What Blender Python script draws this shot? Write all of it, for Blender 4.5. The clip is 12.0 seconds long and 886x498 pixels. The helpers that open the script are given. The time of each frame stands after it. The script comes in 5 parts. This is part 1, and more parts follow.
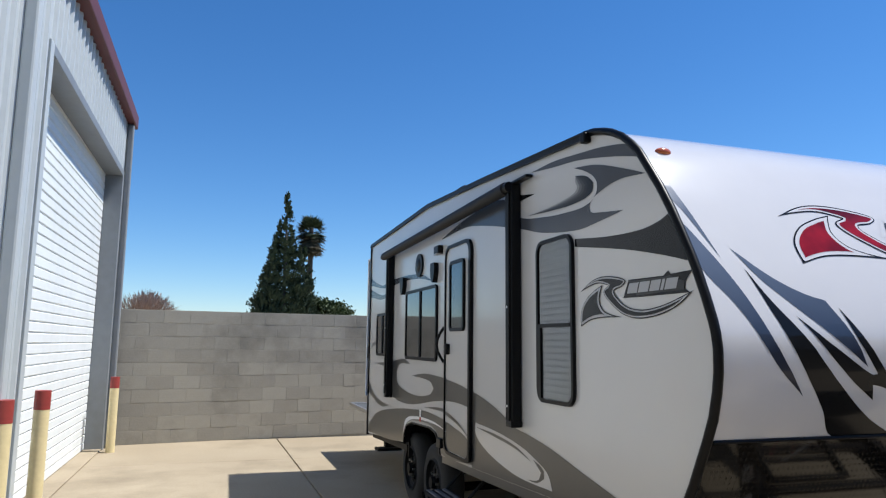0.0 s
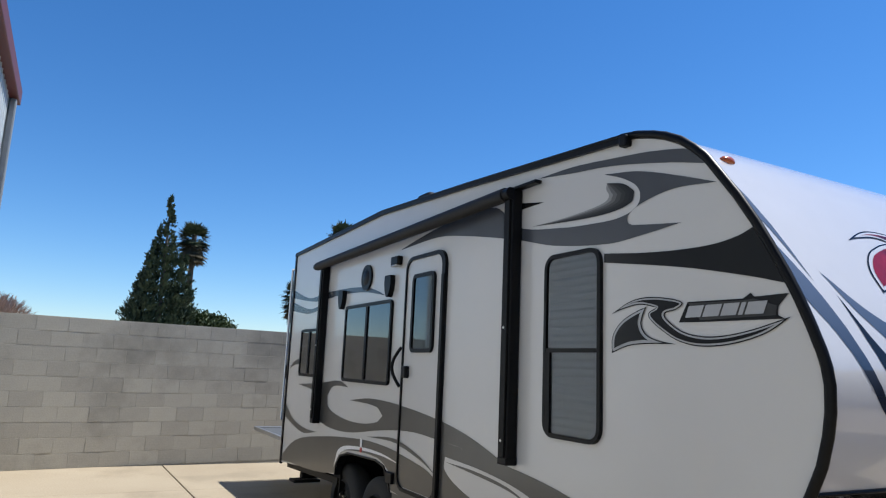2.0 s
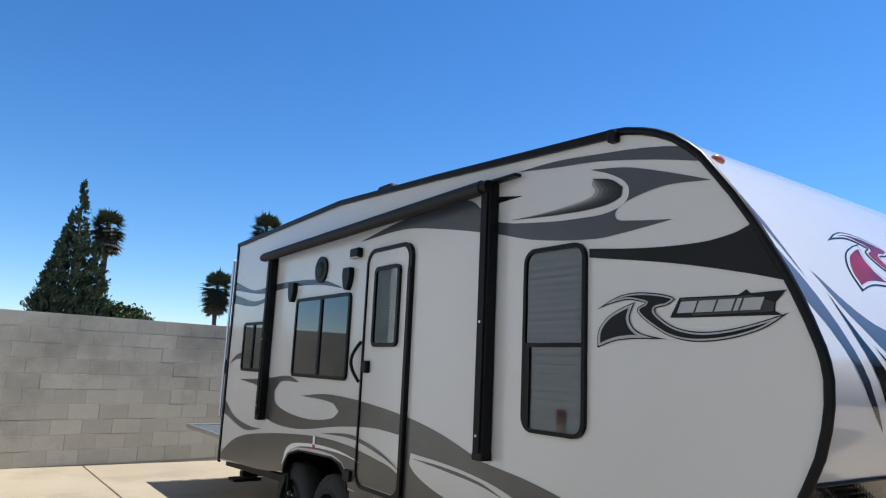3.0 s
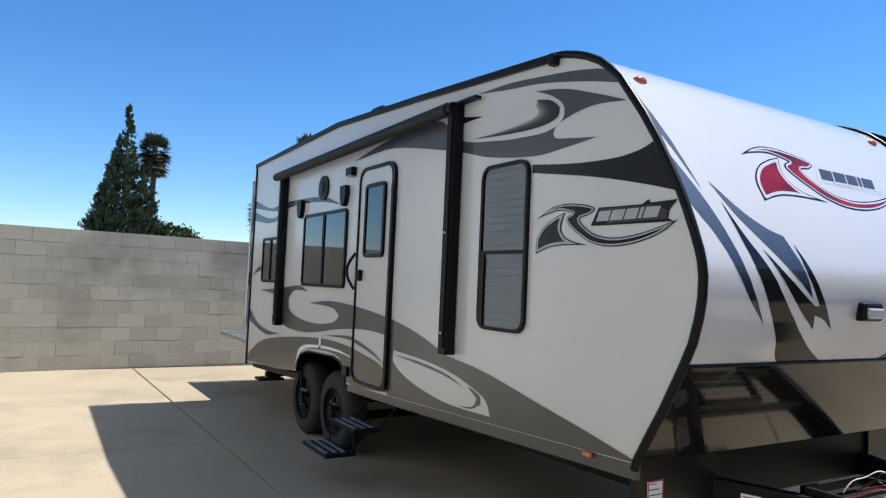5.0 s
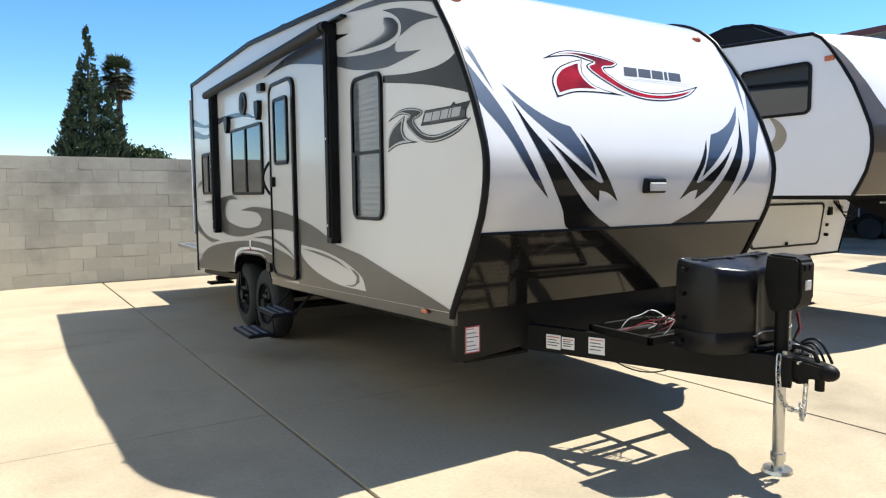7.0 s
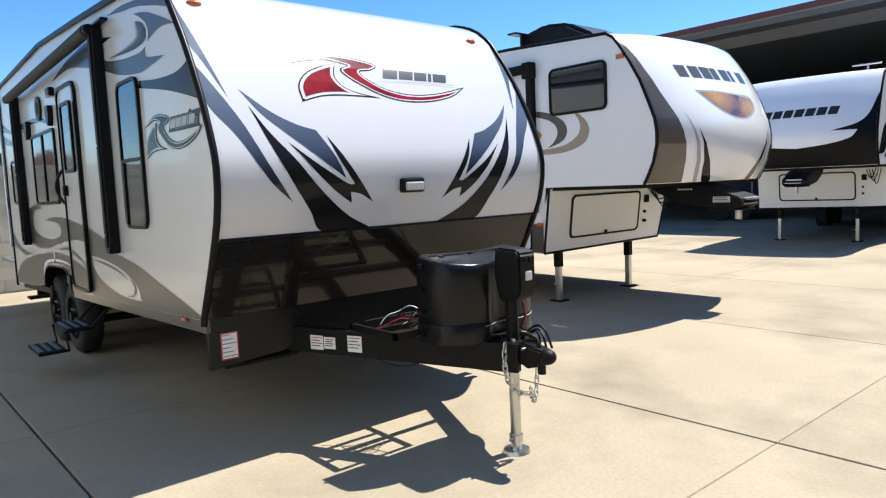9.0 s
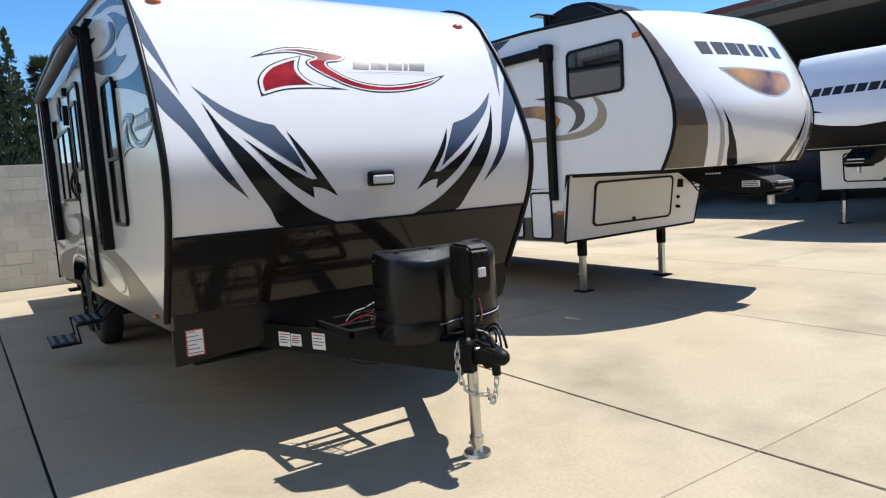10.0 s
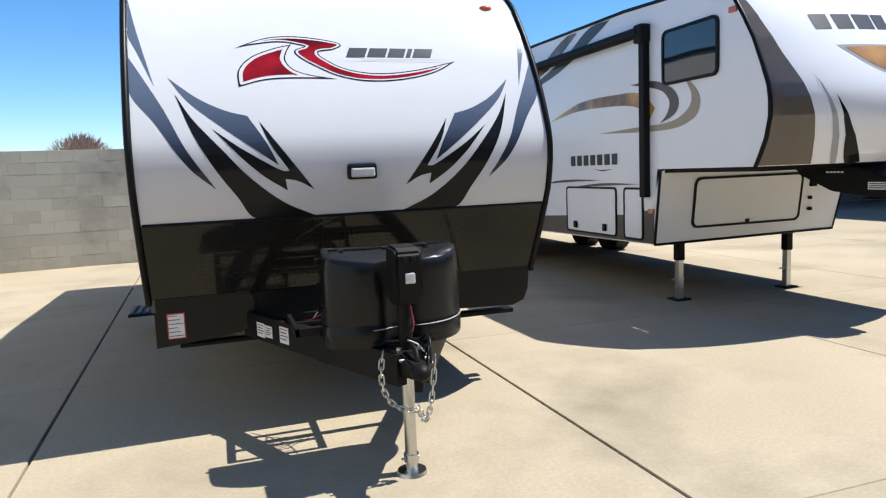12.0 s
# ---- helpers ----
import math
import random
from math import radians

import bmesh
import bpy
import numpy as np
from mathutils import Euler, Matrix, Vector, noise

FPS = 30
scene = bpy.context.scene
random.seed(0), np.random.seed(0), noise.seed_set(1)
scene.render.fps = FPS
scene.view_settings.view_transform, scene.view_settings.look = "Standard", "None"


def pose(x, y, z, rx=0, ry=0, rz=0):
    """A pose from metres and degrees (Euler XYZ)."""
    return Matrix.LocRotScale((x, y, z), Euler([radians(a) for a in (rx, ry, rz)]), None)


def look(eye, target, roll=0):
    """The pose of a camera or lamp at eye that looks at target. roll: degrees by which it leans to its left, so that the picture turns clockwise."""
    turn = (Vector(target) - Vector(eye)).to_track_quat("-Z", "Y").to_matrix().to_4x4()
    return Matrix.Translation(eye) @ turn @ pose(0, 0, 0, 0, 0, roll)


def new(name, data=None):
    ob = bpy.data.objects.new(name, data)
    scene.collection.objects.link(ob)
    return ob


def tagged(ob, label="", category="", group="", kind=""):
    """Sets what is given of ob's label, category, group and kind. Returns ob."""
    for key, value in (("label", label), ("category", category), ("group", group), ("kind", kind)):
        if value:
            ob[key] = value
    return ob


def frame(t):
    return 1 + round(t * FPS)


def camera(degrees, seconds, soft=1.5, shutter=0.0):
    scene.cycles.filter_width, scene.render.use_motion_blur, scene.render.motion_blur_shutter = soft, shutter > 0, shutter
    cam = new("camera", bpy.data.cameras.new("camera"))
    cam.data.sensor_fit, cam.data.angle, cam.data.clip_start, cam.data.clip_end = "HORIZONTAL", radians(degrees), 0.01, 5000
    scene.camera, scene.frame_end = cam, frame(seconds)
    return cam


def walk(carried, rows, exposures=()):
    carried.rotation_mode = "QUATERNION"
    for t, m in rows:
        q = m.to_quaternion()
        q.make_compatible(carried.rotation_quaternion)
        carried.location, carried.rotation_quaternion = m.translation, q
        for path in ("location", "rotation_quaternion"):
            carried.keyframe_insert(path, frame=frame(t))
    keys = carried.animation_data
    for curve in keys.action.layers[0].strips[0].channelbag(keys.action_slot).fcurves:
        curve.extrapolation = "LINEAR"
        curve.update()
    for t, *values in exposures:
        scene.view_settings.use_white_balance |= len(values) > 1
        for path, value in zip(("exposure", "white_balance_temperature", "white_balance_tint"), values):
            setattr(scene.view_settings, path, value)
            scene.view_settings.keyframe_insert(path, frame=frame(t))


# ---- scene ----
from mathutils.geometry import tessellate_polygon

cam = camera(66.0, 12.0, soft=1.2)
PATH = [
    (0, (-1.866, -2.313, 1.599), (-1.251, -0.43, 1.874), 0.6),
    (0.5, (-2.072, -2.125, 1.611), (-1.271, -0.317, 1.91), 1.0),
    (1, (-2.175, -1.991, 1.604), (-1.307, -0.216, 1.913), 1.4),
    (1.5, (-2.21, -1.761, 1.597), (-1.333, 0.006, 1.921), 2.1),
    (2, (-2.272, -1.52, 1.59), (-1.342, 0.217, 1.936), 2.5),
    (2.5, (-2.407, -1.303, 1.576), (-1.355, 0.36, 1.934), 2.9),
    (2.7, (-2.511, -1.283, 1.574), (-1.387, 0.334, 1.924), 2.4),
    (4.3, (-2.241, -1.514, 1.546), (-1.15, 0.136, 1.84), 3.7),
    (4.5, (-2.224, -1.61, 1.529), (-1.136, 0.051, 1.774), 3.8),
    (5, (-2.307, -1.881, 1.517), (-1.274, -0.171, 1.619), 2.5),
    (5.5, (-2.239, -2.092, 1.487), (-1.336, -0.312, 1.367), 1.0),
    (6, (-2.085, -2.349, 1.45), (-1.222, -0.552, 1.283), 0.9),
    (6.5, (-2.026, -2.586, 1.448), (-1.026, -0.862, 1.282), 0.4),
    (6.7, (-2.048, -2.711, 1.436), (-1.004, -1.013, 1.272), -0.0),
    (8.3, (-1.705, -3.458, 1.463), (-0.622, -1.785, 1.303), -1.6),
    (8.5, (-1.634, -3.485, 1.466), (-0.448, -1.884, 1.291), -1.8),
    (9, (-1.371, -3.455, 1.46), (-0.089, -1.931, 1.274), -2.5),
    (9.5, (-1.109, -3.535, 1.431), (0.179, -2.018, 1.229), -3.3),
    (10, (-0.808, -3.721, 1.466), (0.306, -2.074, 1.25), -3.7),
    (10.5, (-0.536, -3.751, 1.431), (0.566, -2.099, 1.193), -3.6),
    (11, (-0.21, -3.79, 1.471), (0.761, -2.058, 1.228), -3.3),
    (11.5, (0.118, -3.926, 1.43), (0.917, -2.106, 1.208), -3.0),
    (12, (0.397, -4.01, 1.456), (1.024, -2.124, 1.227), -2.4),
]
walk(cam, [(t, look(eye, target, roll)) for t, eye, target, roll in PATH],
     [(0.0, 0.46, 6150, 10), (1.5, 0.46, 6050, 10), (2.7, 0.58, 6050, 10), (4.3, 0.65, 6100, 9), (5.0, 0.71, 6150, 9), (5.5, 0.94, 6400, 7), (6.7, 1.14, 6450, 6), (8.3, 1.10, 6350, 8),
      (9.0, 0.95, 6250, 8), (10.0, 0.83, 6200, 8), (12.0, 0.83, 6200, 8)])

# ---- sky, sun ----
SUN = Vector((0.57, -0.08, 1.0)).normalized()
world = bpy.data.worlds.new("sky")
scene.world = world
world.use_nodes = True
wt = world.node_tree
sky = wt.nodes.new("ShaderNodeTexSky")
sky.sky_type = "NISHITA"
sky.sun_disc = False
sky.sun_elevation = math.asin(SUN.z)
sky.sun_rotation = math.atan2(SUN.x, SUN.y)
sky.altitude, sky.air_density, sky.dust_density, sky.ozone_density = 200, 1.0, 0.05, 6.0
deep = wt.nodes.new("ShaderNodeHueSaturation")
deep.inputs["Hue"].default_value, deep.inputs["Saturation"].default_value = 0.502, 1.2
wt.links.new(sky.outputs[0], deep.inputs["Color"])
wt.links.new(deep.outputs[0], wt.nodes["Background"].inputs[0])
wt.nodes["Background"].inputs[1].default_value = 0.10
sun = new("sun", bpy.data.lights.new("sun", "SUN"))
sun.data.energy, sun.data.angle, sun.data.color = 5.0, radians(0.53), (1.0, 0.95, 0.87)
sun.matrix_world = look(SUN * 40, (0, 0, 0))

# ---- materials ----


def material(name, colour, rough=0.5, metal=0.0, second=None, grain=30.0, stain=1.5, amount=0.35, bump=0.0, island=0.0,
             obj=0.0, coat=0.0, stretch=(1, 1, 1), spec=0.5, spots=0.0, spot_scale=1.0):
    """Two scales of variation between colour and second, optional bump, per-piece tint and clear coat."""
    m = bpy.data.materials.new(name)
    m.use_nodes = True
    nt = m.node_tree
    b = nt.nodes["Principled BSDF"]
    second = second or tuple(c * 0.8 for c in colour)
    tc = nt.nodes.new("ShaderNodeTexCoord")
    mp = nt.nodes.new("ShaderNodeMapping")
    mp.inputs["Scale"].default_value = stretch
    nt.links.new(tc.outputs["Object"], mp.inputs[0])
    fine = nt.nodes.new("ShaderNodeTexNoise")
    fine.inputs["Scale"].default_value = grain
    fine.inputs["Detail"].default_value = 6
    wide = nt.nodes.new("ShaderNodeTexNoise")
    wide.inputs["Scale"].default_value = stain
    wide.inputs["Detail"].default_value = 4
    for n in (fine, wide):
        nt.links.new(mp.outputs[0], n.inputs["Vector"])
    add = nt.nodes.new("ShaderNodeMath")
    add.operation = "ADD"
    nt.links.new(fine.outputs[0], add.inputs[0])
    nt.links.new(wide.outputs[0], add.inputs[1])
    last = add.outputs[0]
    if obj or island:
        r = nt.nodes.new("ShaderNodeObjectInfo" if obj else "ShaderNodeNewGeometry")
        mad = nt.nodes.new("ShaderNodeMath")
        mad.operation = "MULTIPLY_ADD"
        nt.links.new(r.outputs["Random" if obj else "Random Per Island"], mad.inputs[0])
        mad.inputs[1].default_value = obj or island
        nt.links.new(last, mad.inputs[2])
        last = mad.outputs[0]
    ramp = nt.nodes.new("ShaderNodeMapRange")
    ramp.inputs["From Min"].default_value = 1.0 - amount
    ramp.inputs["From Max"].default_value = 1.0 + amount + (obj or island)
    nt.links.new(last, ramp.inputs["Value"])
    mix = nt.nodes.new("ShaderNodeMix")
    mix.data_type = "RGBA"
    mix.inputs[6].default_value = (*second, 1)
    mix.inputs[7].default_value = (*colour, 1)
    nt.links.new(ramp.outputs[0], mix.inputs[0])
    tone = mix.outputs[2]
    if spots:
        patch = nt.nodes.new("ShaderNodeTexNoise")
        patch.inputs["Scale"].default_value = spot_scale
        patch.inputs["Detail"].default_value = 9
        patch.inputs["Roughness"].default_value = 0.62
        geo = nt.nodes.new("ShaderNodeNewGeometry")
        nt.links.new(geo.outputs["Position"], patch.inputs["Vector"])
        edge = nt.nodes.new("ShaderNodeMapRange")
        edge.inputs["From Min"].default_value, edge.inputs["From Max"].default_value = 0.50, 0.72
        edge.inputs["To Max"].default_value = spots
        nt.links.new(patch.outputs[0], edge.inputs["Value"])
        dirt = nt.nodes.new("ShaderNodeMix")
        dirt.data_type = "RGBA"
        dirt.inputs[7].default_value = (*(c * 0.45 for c in second), 1)
        nt.links.new(edge.outputs[0], dirt.inputs[0])
        nt.links.new(tone, dirt.inputs[6])
        tone = dirt.outputs[2]
    nt.links.new(tone, b.inputs["Base Color"])
    b.inputs["Roughness"].default_value = rough
    b.inputs["Metallic"].default_value = metal
    b.inputs["Specular IOR Level"].default_value = spec
    b.inputs["Coat Weight"].default_value = coat
    b.inputs["Coat Roughness"].default_value = 0.04
    if bump:
        bn = nt.nodes.new("ShaderNodeBump")
        bn.inputs["Strength"].default_value = 1.0
        bn.inputs["Distance"].default_value = bump
        nt.links.new(last, bn.inputs["Height"])
        nt.links.new(bn.outputs[0], b.inputs["Normal"])
    return m


def glass(name, colour, rough=0.02):
    m = bpy.data.materials.new(name)
    m.use_nodes = True
    b = m.node_tree.nodes["Principled BSDF"]
    b.inputs["Base Color"].default_value = (*colour, 1)
    b.inputs["Roughness"].default_value = rough
    b.inputs["Transmission Weight"].default_value = 1.0
    b.inputs["IOR"].default_value = 1.45
    return m


CONCRETE = material("concrete", (0.400, 0.338, 0.243), 0.85, second=(0.272, 0.220, 0.150), grain=45, stain=0.6, amount=0.42, bump=0.0006, obj=0.12, spots=0.55, spot_scale=0.55, spec=0.2)
JOINT = material("joint_filler", (0.05, 0.048, 0.045), 0.9)
DIRT = material("dirt", (0.30, 0.25, 0.18), 0.95, second=(0.2, 0.17, 0.12), grain=3, stain=0.1)
BLOCK = material("concrete_block", (0.415, 0.39, 0.325), 0.92, second=(0.255, 0.237, 0.20), grain=55, stain=1.6, amount=0.34, bump=0.003, obj=0.5, spots=0.62, spot_scale=0.9)
MORTAR = material("mortar", (0.37, 0.35, 0.295), 0.95, second=(0.29, 0.27, 0.225), grain=60, stain=1.2, bump=0.002)
GELCOAT = material("white_fibreglass", (0.575, 0.575, 0.587), 0.12, second=(0.55, 0.55, 0.562), grain=6, stain=1.0, coat=0.3, spec=0.4)
SIDING = material("cream_siding", (0.555, 0.535, 0.505), 0.24, second=(0.54, 0.52, 0.49), grain=4, stain=0.8, coat=0.3)
WHITE = material("white_siding", (0.80, 0.81, 0.82), 0.25, second=(0.77, 0.78, 0.79), grain=4, stain=0.8, coat=0.3)
ROOFSKIN = material("roof_membrane", (0.75, 0.75, 0.74), 0.7, second=(0.6, 0.6, 0.58), grain=12, stain=1.5)
TRIM = material("black_trim", (0.007, 0.007, 0.0075), 0.38, second=(0.005, 0.005, 0.005), grain=40, bump=0.0004, spec=0.14)
GLOSSBLACK = material("dark_gloss_cap", (0.011, 0.010, 0.0085), 0.07, second=(0.009, 0.008, 0.007), grain=5, spec=0.28)
CHASSIS = material("chassis_black", (0.007, 0.0068, 0.0065), 0.5, second=(0.011, 0.0105, 0.0095), grain=25, bump=0.0005, spec=0.12)
PLASTIC = material("black_textured_plastic", (0.0065, 0.0065, 0.007), 0.27, second=(0.005, 0.005, 0.0055), grain=300, bump=0.0004, spec=0.28)
RUBBER = material("tyre_rubber", (0.012, 0.012, 0.012), 0.8, second=(0.020, 0.019, 0.017), grain=60, bump=0.001)
TAUPE = material("taupe_vinyl", (0.068, 0.063, 0.055), 0.3, second=(0.054, 0.050, 0.044), grain=5, coat=0.1)
SLATE = material("slate_vinyl", (0.060, 0.063, 0.071), 0.22, second=(0.050, 0.053, 0.060), grain=5, spec=0.35)
BLACKV = material("black_vinyl", (0.008, 0.008, 0.009), 0.16, second=(0.010, 0.010, 0.010), grain=5, spec=0.18)
SILVER = material("silver_vinyl", (0.40, 0.40, 0.40), 0.2, second=(0.33, 0.33, 0.33), grain=8, spec=0.3)
RED = material("red_vinyl", (0.29, 0.010, 0.018), 0.14, second=(0.06, 0.004, 0.007), grain=3, stain=5, amount=0.22, spec=0.15)
TAN = material("tan_vinyl", (0.34, 0.29, 0.21), 0.3, second=(0.28, 0.24, 0.17), grain=5)
AMBER = material("fire_vinyl", (0.52, 0.27, 0.07), 0.25, second=(0.10, 0.04, 0.02), grain=3, stain=2.2, amount=0.2, coat=0.4)
BRONZE = material("bronze_vinyl", (0.20, 0.115, 0.055), 0.25, second=(0.06, 0.036, 0.022), grain=3, stain=1.6, amount=0.25, coat=0.2)
BROWN = material("brown_paint", (0.115, 0.092, 0.068), 0.22, second=(0.1, 0.08, 0.06), grain=5, coat=0.6)
CHROME = material("zinc_plated_steel", (0.62, 0.62, 0.60), 0.28, metal=1.0, second=(0.5, 0.5, 0.48), grain=30)
ALU = material("aluminium", (0.55, 0.55, 0.55), 0.4, metal=1.0, second=(0.42, 0.42, 0.42), grain=30)
PAPER = material("paper", (0.8, 0.78, 0.75), 0.7, second=(0.72, 0.7, 0.67), grain=20)
INK = material("ink", (0.05, 0.05, 0.05), 0.7)
REDINK = material("red_ink", (0.5, 0.06, 0.05), 0.7)
LENS_WHITE = material("lamp_lens", (0.50, 0.50, 0.49), 0.2, second=(0.36, 0.36, 0.36), grain=90, coat=0.5)
LENS_AMBER = material("amber_lens", (0.55, 0.13, 0.03), 0.2, second=(0.4, 0.08, 0.02), grain=60, coat=0.6)
TINT = material("tinted_glass", (0.010, 0.011, 0.012), 0.03, second=(0.008, 0.009, 0.010), grain=2, coat=0.6, spec=0.7)
BLIND = material("pleated_blind", (0.26, 0.265, 0.26), 0.85, second=(0.22, 0.225, 0.22), grain=12, stain=3)
PANE = glass("window_pane", (0.50, 0.54, 0.56))
STEELWALL = material("ribbed_steel_wall", (0.47, 0.505, 0.515), 0.45, second=(0.42, 0.455, 0.465), grain=8, stain=0.8)
STEELDARK = material("dark_grey_steel", (0.10, 0.11, 0.115), 0.45, second=(0.08, 0.085, 0.09), grain=10)
STEELGREY = material("grey_steel_trim", (0.22, 0.24, 0.25), 0.45, second=(0.19, 0.2, 0.21), grain=10)
DOORWHITE = material("white_rolling_door", (0.80, 0.83, 0.82), 0.42, second=(0.72, 0.75, 0.74), grain=6, stain=0.9)
REDTRIM = material("red_brown_trim", (0.125, 0.032, 0.028), 0.5, second=(0.10, 0.026, 0.023), grain=9)
YELLOW = material("yellow_bollard_paint", (0.70, 0.59, 0.33), 0.5, second=(0.60, 0.50, 0.28), grain=25, stain=5)
REDCAP = material("red_bollard_paint", (0.32, 0.05, 0.04), 0.5, second=(0.25, 0.035, 0.03), grain=25)
HOSE = material("green_rubber_hose", (0.02, 0.085, 0.055), 0.45, second=(0.015, 0.06, 0.04), grain=30)
NEEDLE = material("conifer_foliage", (0.080, 0.110, 0.055), 0.85, second=(0.028, 0.044, 0.026), grain=3, stain=1, amount=0.3, island=0.5)
LEAF = material("green_foliage", (0.115, 0.15, 0.065), 0.8, second=(0.055, 0.080, 0.034), grain=3, stain=1, island=0.5)
PALMLEAF = material("palm_fronds", (0.085, 0.105, 0.045), 0.75, second=(0.03, 0.045, 0.02), grain=3, stain=1, island=0.4)
DRYLEAF = material("dry_palm_fronds", (0.16, 0.125, 0.070), 0.85, second=(0.06, 0.055, 0.032), grain=4, island=0.4)
TWIG = material("bare_twigs", (0.46, 0.35, 0.28), 0.9, second=(0.28, 0.21, 0.17), grain=5, island=0.4)
BARK = material("bark", (0.13, 0.10, 0.075), 0.95, second=(0.07, 0.055, 0.04), grain=20, bump=0.01)
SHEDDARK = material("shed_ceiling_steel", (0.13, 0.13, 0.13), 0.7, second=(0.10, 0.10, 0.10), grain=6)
NAVY = material("navy_sheet_metal", (0.020, 0.024, 0.036), 0.25, second=(0.016, 0.019, 0.030), grain=5, coat=0.3)
NOSEWHITE = material("white_nose_gelcoat", (0.82, 0.82, 0.82), 0.16, second=(0.79, 0.79, 0.79), grain=5, stain=1.0, coat=0.6)
# shed underside near its edge: bounce light from the yard put into the colour
SOFFIT_LIT = material("bounce_lit_soffit_steel", (0.34, 0.33, 0.31), 0.6, second=(0.28, 0.27, 0.26), grain=6, stain=0.8)
WIRE_RED = material("red_wire", (0.30, 0.03, 0.045), 0.4)
WIRE_WHITE = material("white_wire", (0.7, 0.7, 0.68), 0.4)



def printed_fade(name, low, high, z0, z1):
    """Vinyl printed with a fade between two inks, by height on the panel."""
    m = material(name, high, 0.16, grain=5, spec=0.4)
    nt = m.node_tree
    sep = nt.nodes.new("ShaderNodeSeparateXYZ")
    nt.links.new(nt.nodes["Texture Coordinate"].outputs["Object"], sep.inputs[0])
    ramp = nt.nodes.new("ShaderNodeMapRange")
    ramp.interpolation_type = "SMOOTHSTEP"
    ramp.inputs["From Min"].default_value, ramp.inputs["From Max"].default_value = z0, z1
    nt.links.new(sep.outputs[2], ramp.inputs["Value"])
    ink = nt.nodes.new("ShaderNodeMix")
    ink.data_type = "RGBA"
    ink.inputs[6].default_value, ink.inputs[7].default_value = (*low, 1), (*high, 1)
    nt.links.new(ramp.outputs[0], ink.inputs[0])
    nt.links.new(ink.outputs[2], nt.nodes["Principled BSDF"].inputs["Base Color"])
    return m


def embossed(m, pitch, height):
    """Small raised lozenges in a diagonal grid, as on tread plate."""
    nt = m.node_tree
    sep = nt.nodes.new("ShaderNodeSeparateXYZ")
    nt.links.new(nt.nodes["Texture Coordinate"].outputs["Object"], sep.inputs[0])
    waves = []
    for sign in (1.0, -1.0):
        mad = nt.nodes.new("ShaderNodeMath")
        mad.operation = "MULTIPLY_ADD"
        mad.inputs[1].default_value = sign
        nt.links.new(sep.outputs[2], mad.inputs[0])
        nt.links.new(sep.outputs[0], mad.inputs[2])
        scale = nt.nodes.new("ShaderNodeMath")
        scale.operation = "MULTIPLY"
        scale.inputs[1].default_value = math.pi / pitch
        nt.links.new(mad.outputs[0], scale.inputs[0])
        wave = nt.nodes.new("ShaderNodeMath")
        wave.operation = "SINE"
        nt.links.new(scale.outputs[0], wave.inputs[0])
        waves.append(wave)
    prod = nt.nodes.new("ShaderNodeMath")
    prod.operation = "MULTIPLY"
    for k, w in enumerate(waves):
        nt.links.new(w.outputs[0], prod.inputs[k])
    rise = nt.nodes.new("ShaderNodeMapRange")
    rise.inputs["From Min"].default_value, rise.inputs["From Max"].default_value = 0.45, 0.85
    nt.links.new(prod.outputs[0], rise.inputs["Value"])
    bn = nt.nodes.new("ShaderNodeBump")
    bn.inputs["Distance"].default_value = height
    nt.links.new(rise.outputs[0], bn.inputs["Height"])
    nt.links.new(bn.outputs[0], nt.nodes["Principled BSDF"].inputs["Normal"])


embossed(GLOSSBLACK, 0.026, 0.00020)
FADEBLUE = printed_fade("blue_fade_vinyl", (0.010, 0.014, 0.030), (0.095, 0.120, 0.170), 1.45, 2.02)
CHARCOAL = material("charcoal_vinyl", (0.030, 0.029, 0.027), 0.3, second=(0.024, 0.023, 0.022), grain=5, spec=0.3)
AWNCLOTH = material("awning_vinyl", (0.022, 0.021, 0.020), 0.6, second=(0.016, 0.015, 0.015), grain=20, stain=2, spec=0.2)
SKIRTBLACK = material("satin_black_panel", (0.010, 0.0092, 0.008), 0.28, second=(0.008, 0.0072, 0.0064), grain=6, spec=0.2)
GRIP = material("worn_grip_strip", (0.16, 0.165, 0.18), 0.6, second=(0.08, 0.083, 0.09), grain=40, stain=6)
SHADE = material("pale_roller_shade", (0.50, 0.52, 0.49), 0.85, second=(0.45, 0.47, 0.44), grain=10, stain=2)

# ---- building helpers ----
ORIGIN = {}


def thing(name, at, label, category, group="", kind=""):
    ob = new(name)
    ob.location = at
    ORIGIN[ob] = Vector(at)
    return tagged(ob, label, category, group, kind)


def finish(bm, name, mat, smooth=None):
    me = bpy.data.meshes.new(name)
    bmesh.ops.recalc_face_normals(bm, faces=bm.faces[:])
    bm.to_mesh(me)
    bm.free()
    me.materials.append(mat)
    if smooth is not None:
        me.polygons.foreach_set("use_smooth", [True] * len(me.polygons))
        me.set_sharp_from_angle(angle=radians(smooth))
    return me


def part(name, bm, mat, parent, label="", smooth=None):
    o = ORIGIN[parent]
    bmesh.ops.translate(bm, vec=-o, verts=bm.verts)
    ob = new(name, finish(bm, name, mat, smooth))
    ob.parent = parent
    ORIGIN[ob] = o
    return tagged(ob, label)


def solo(name, bm, mat, at, label, category, group="", kind="", smooth=None):
    bmesh.ops.translate(bm, vec=-Vector(at), verts=bm.verts)
    ob = new(name, finish(bm, name, mat, smooth))
    ob.location = at
    ORIGIN[ob] = Vector(at)
    return tagged(ob, label, category, group, kind)


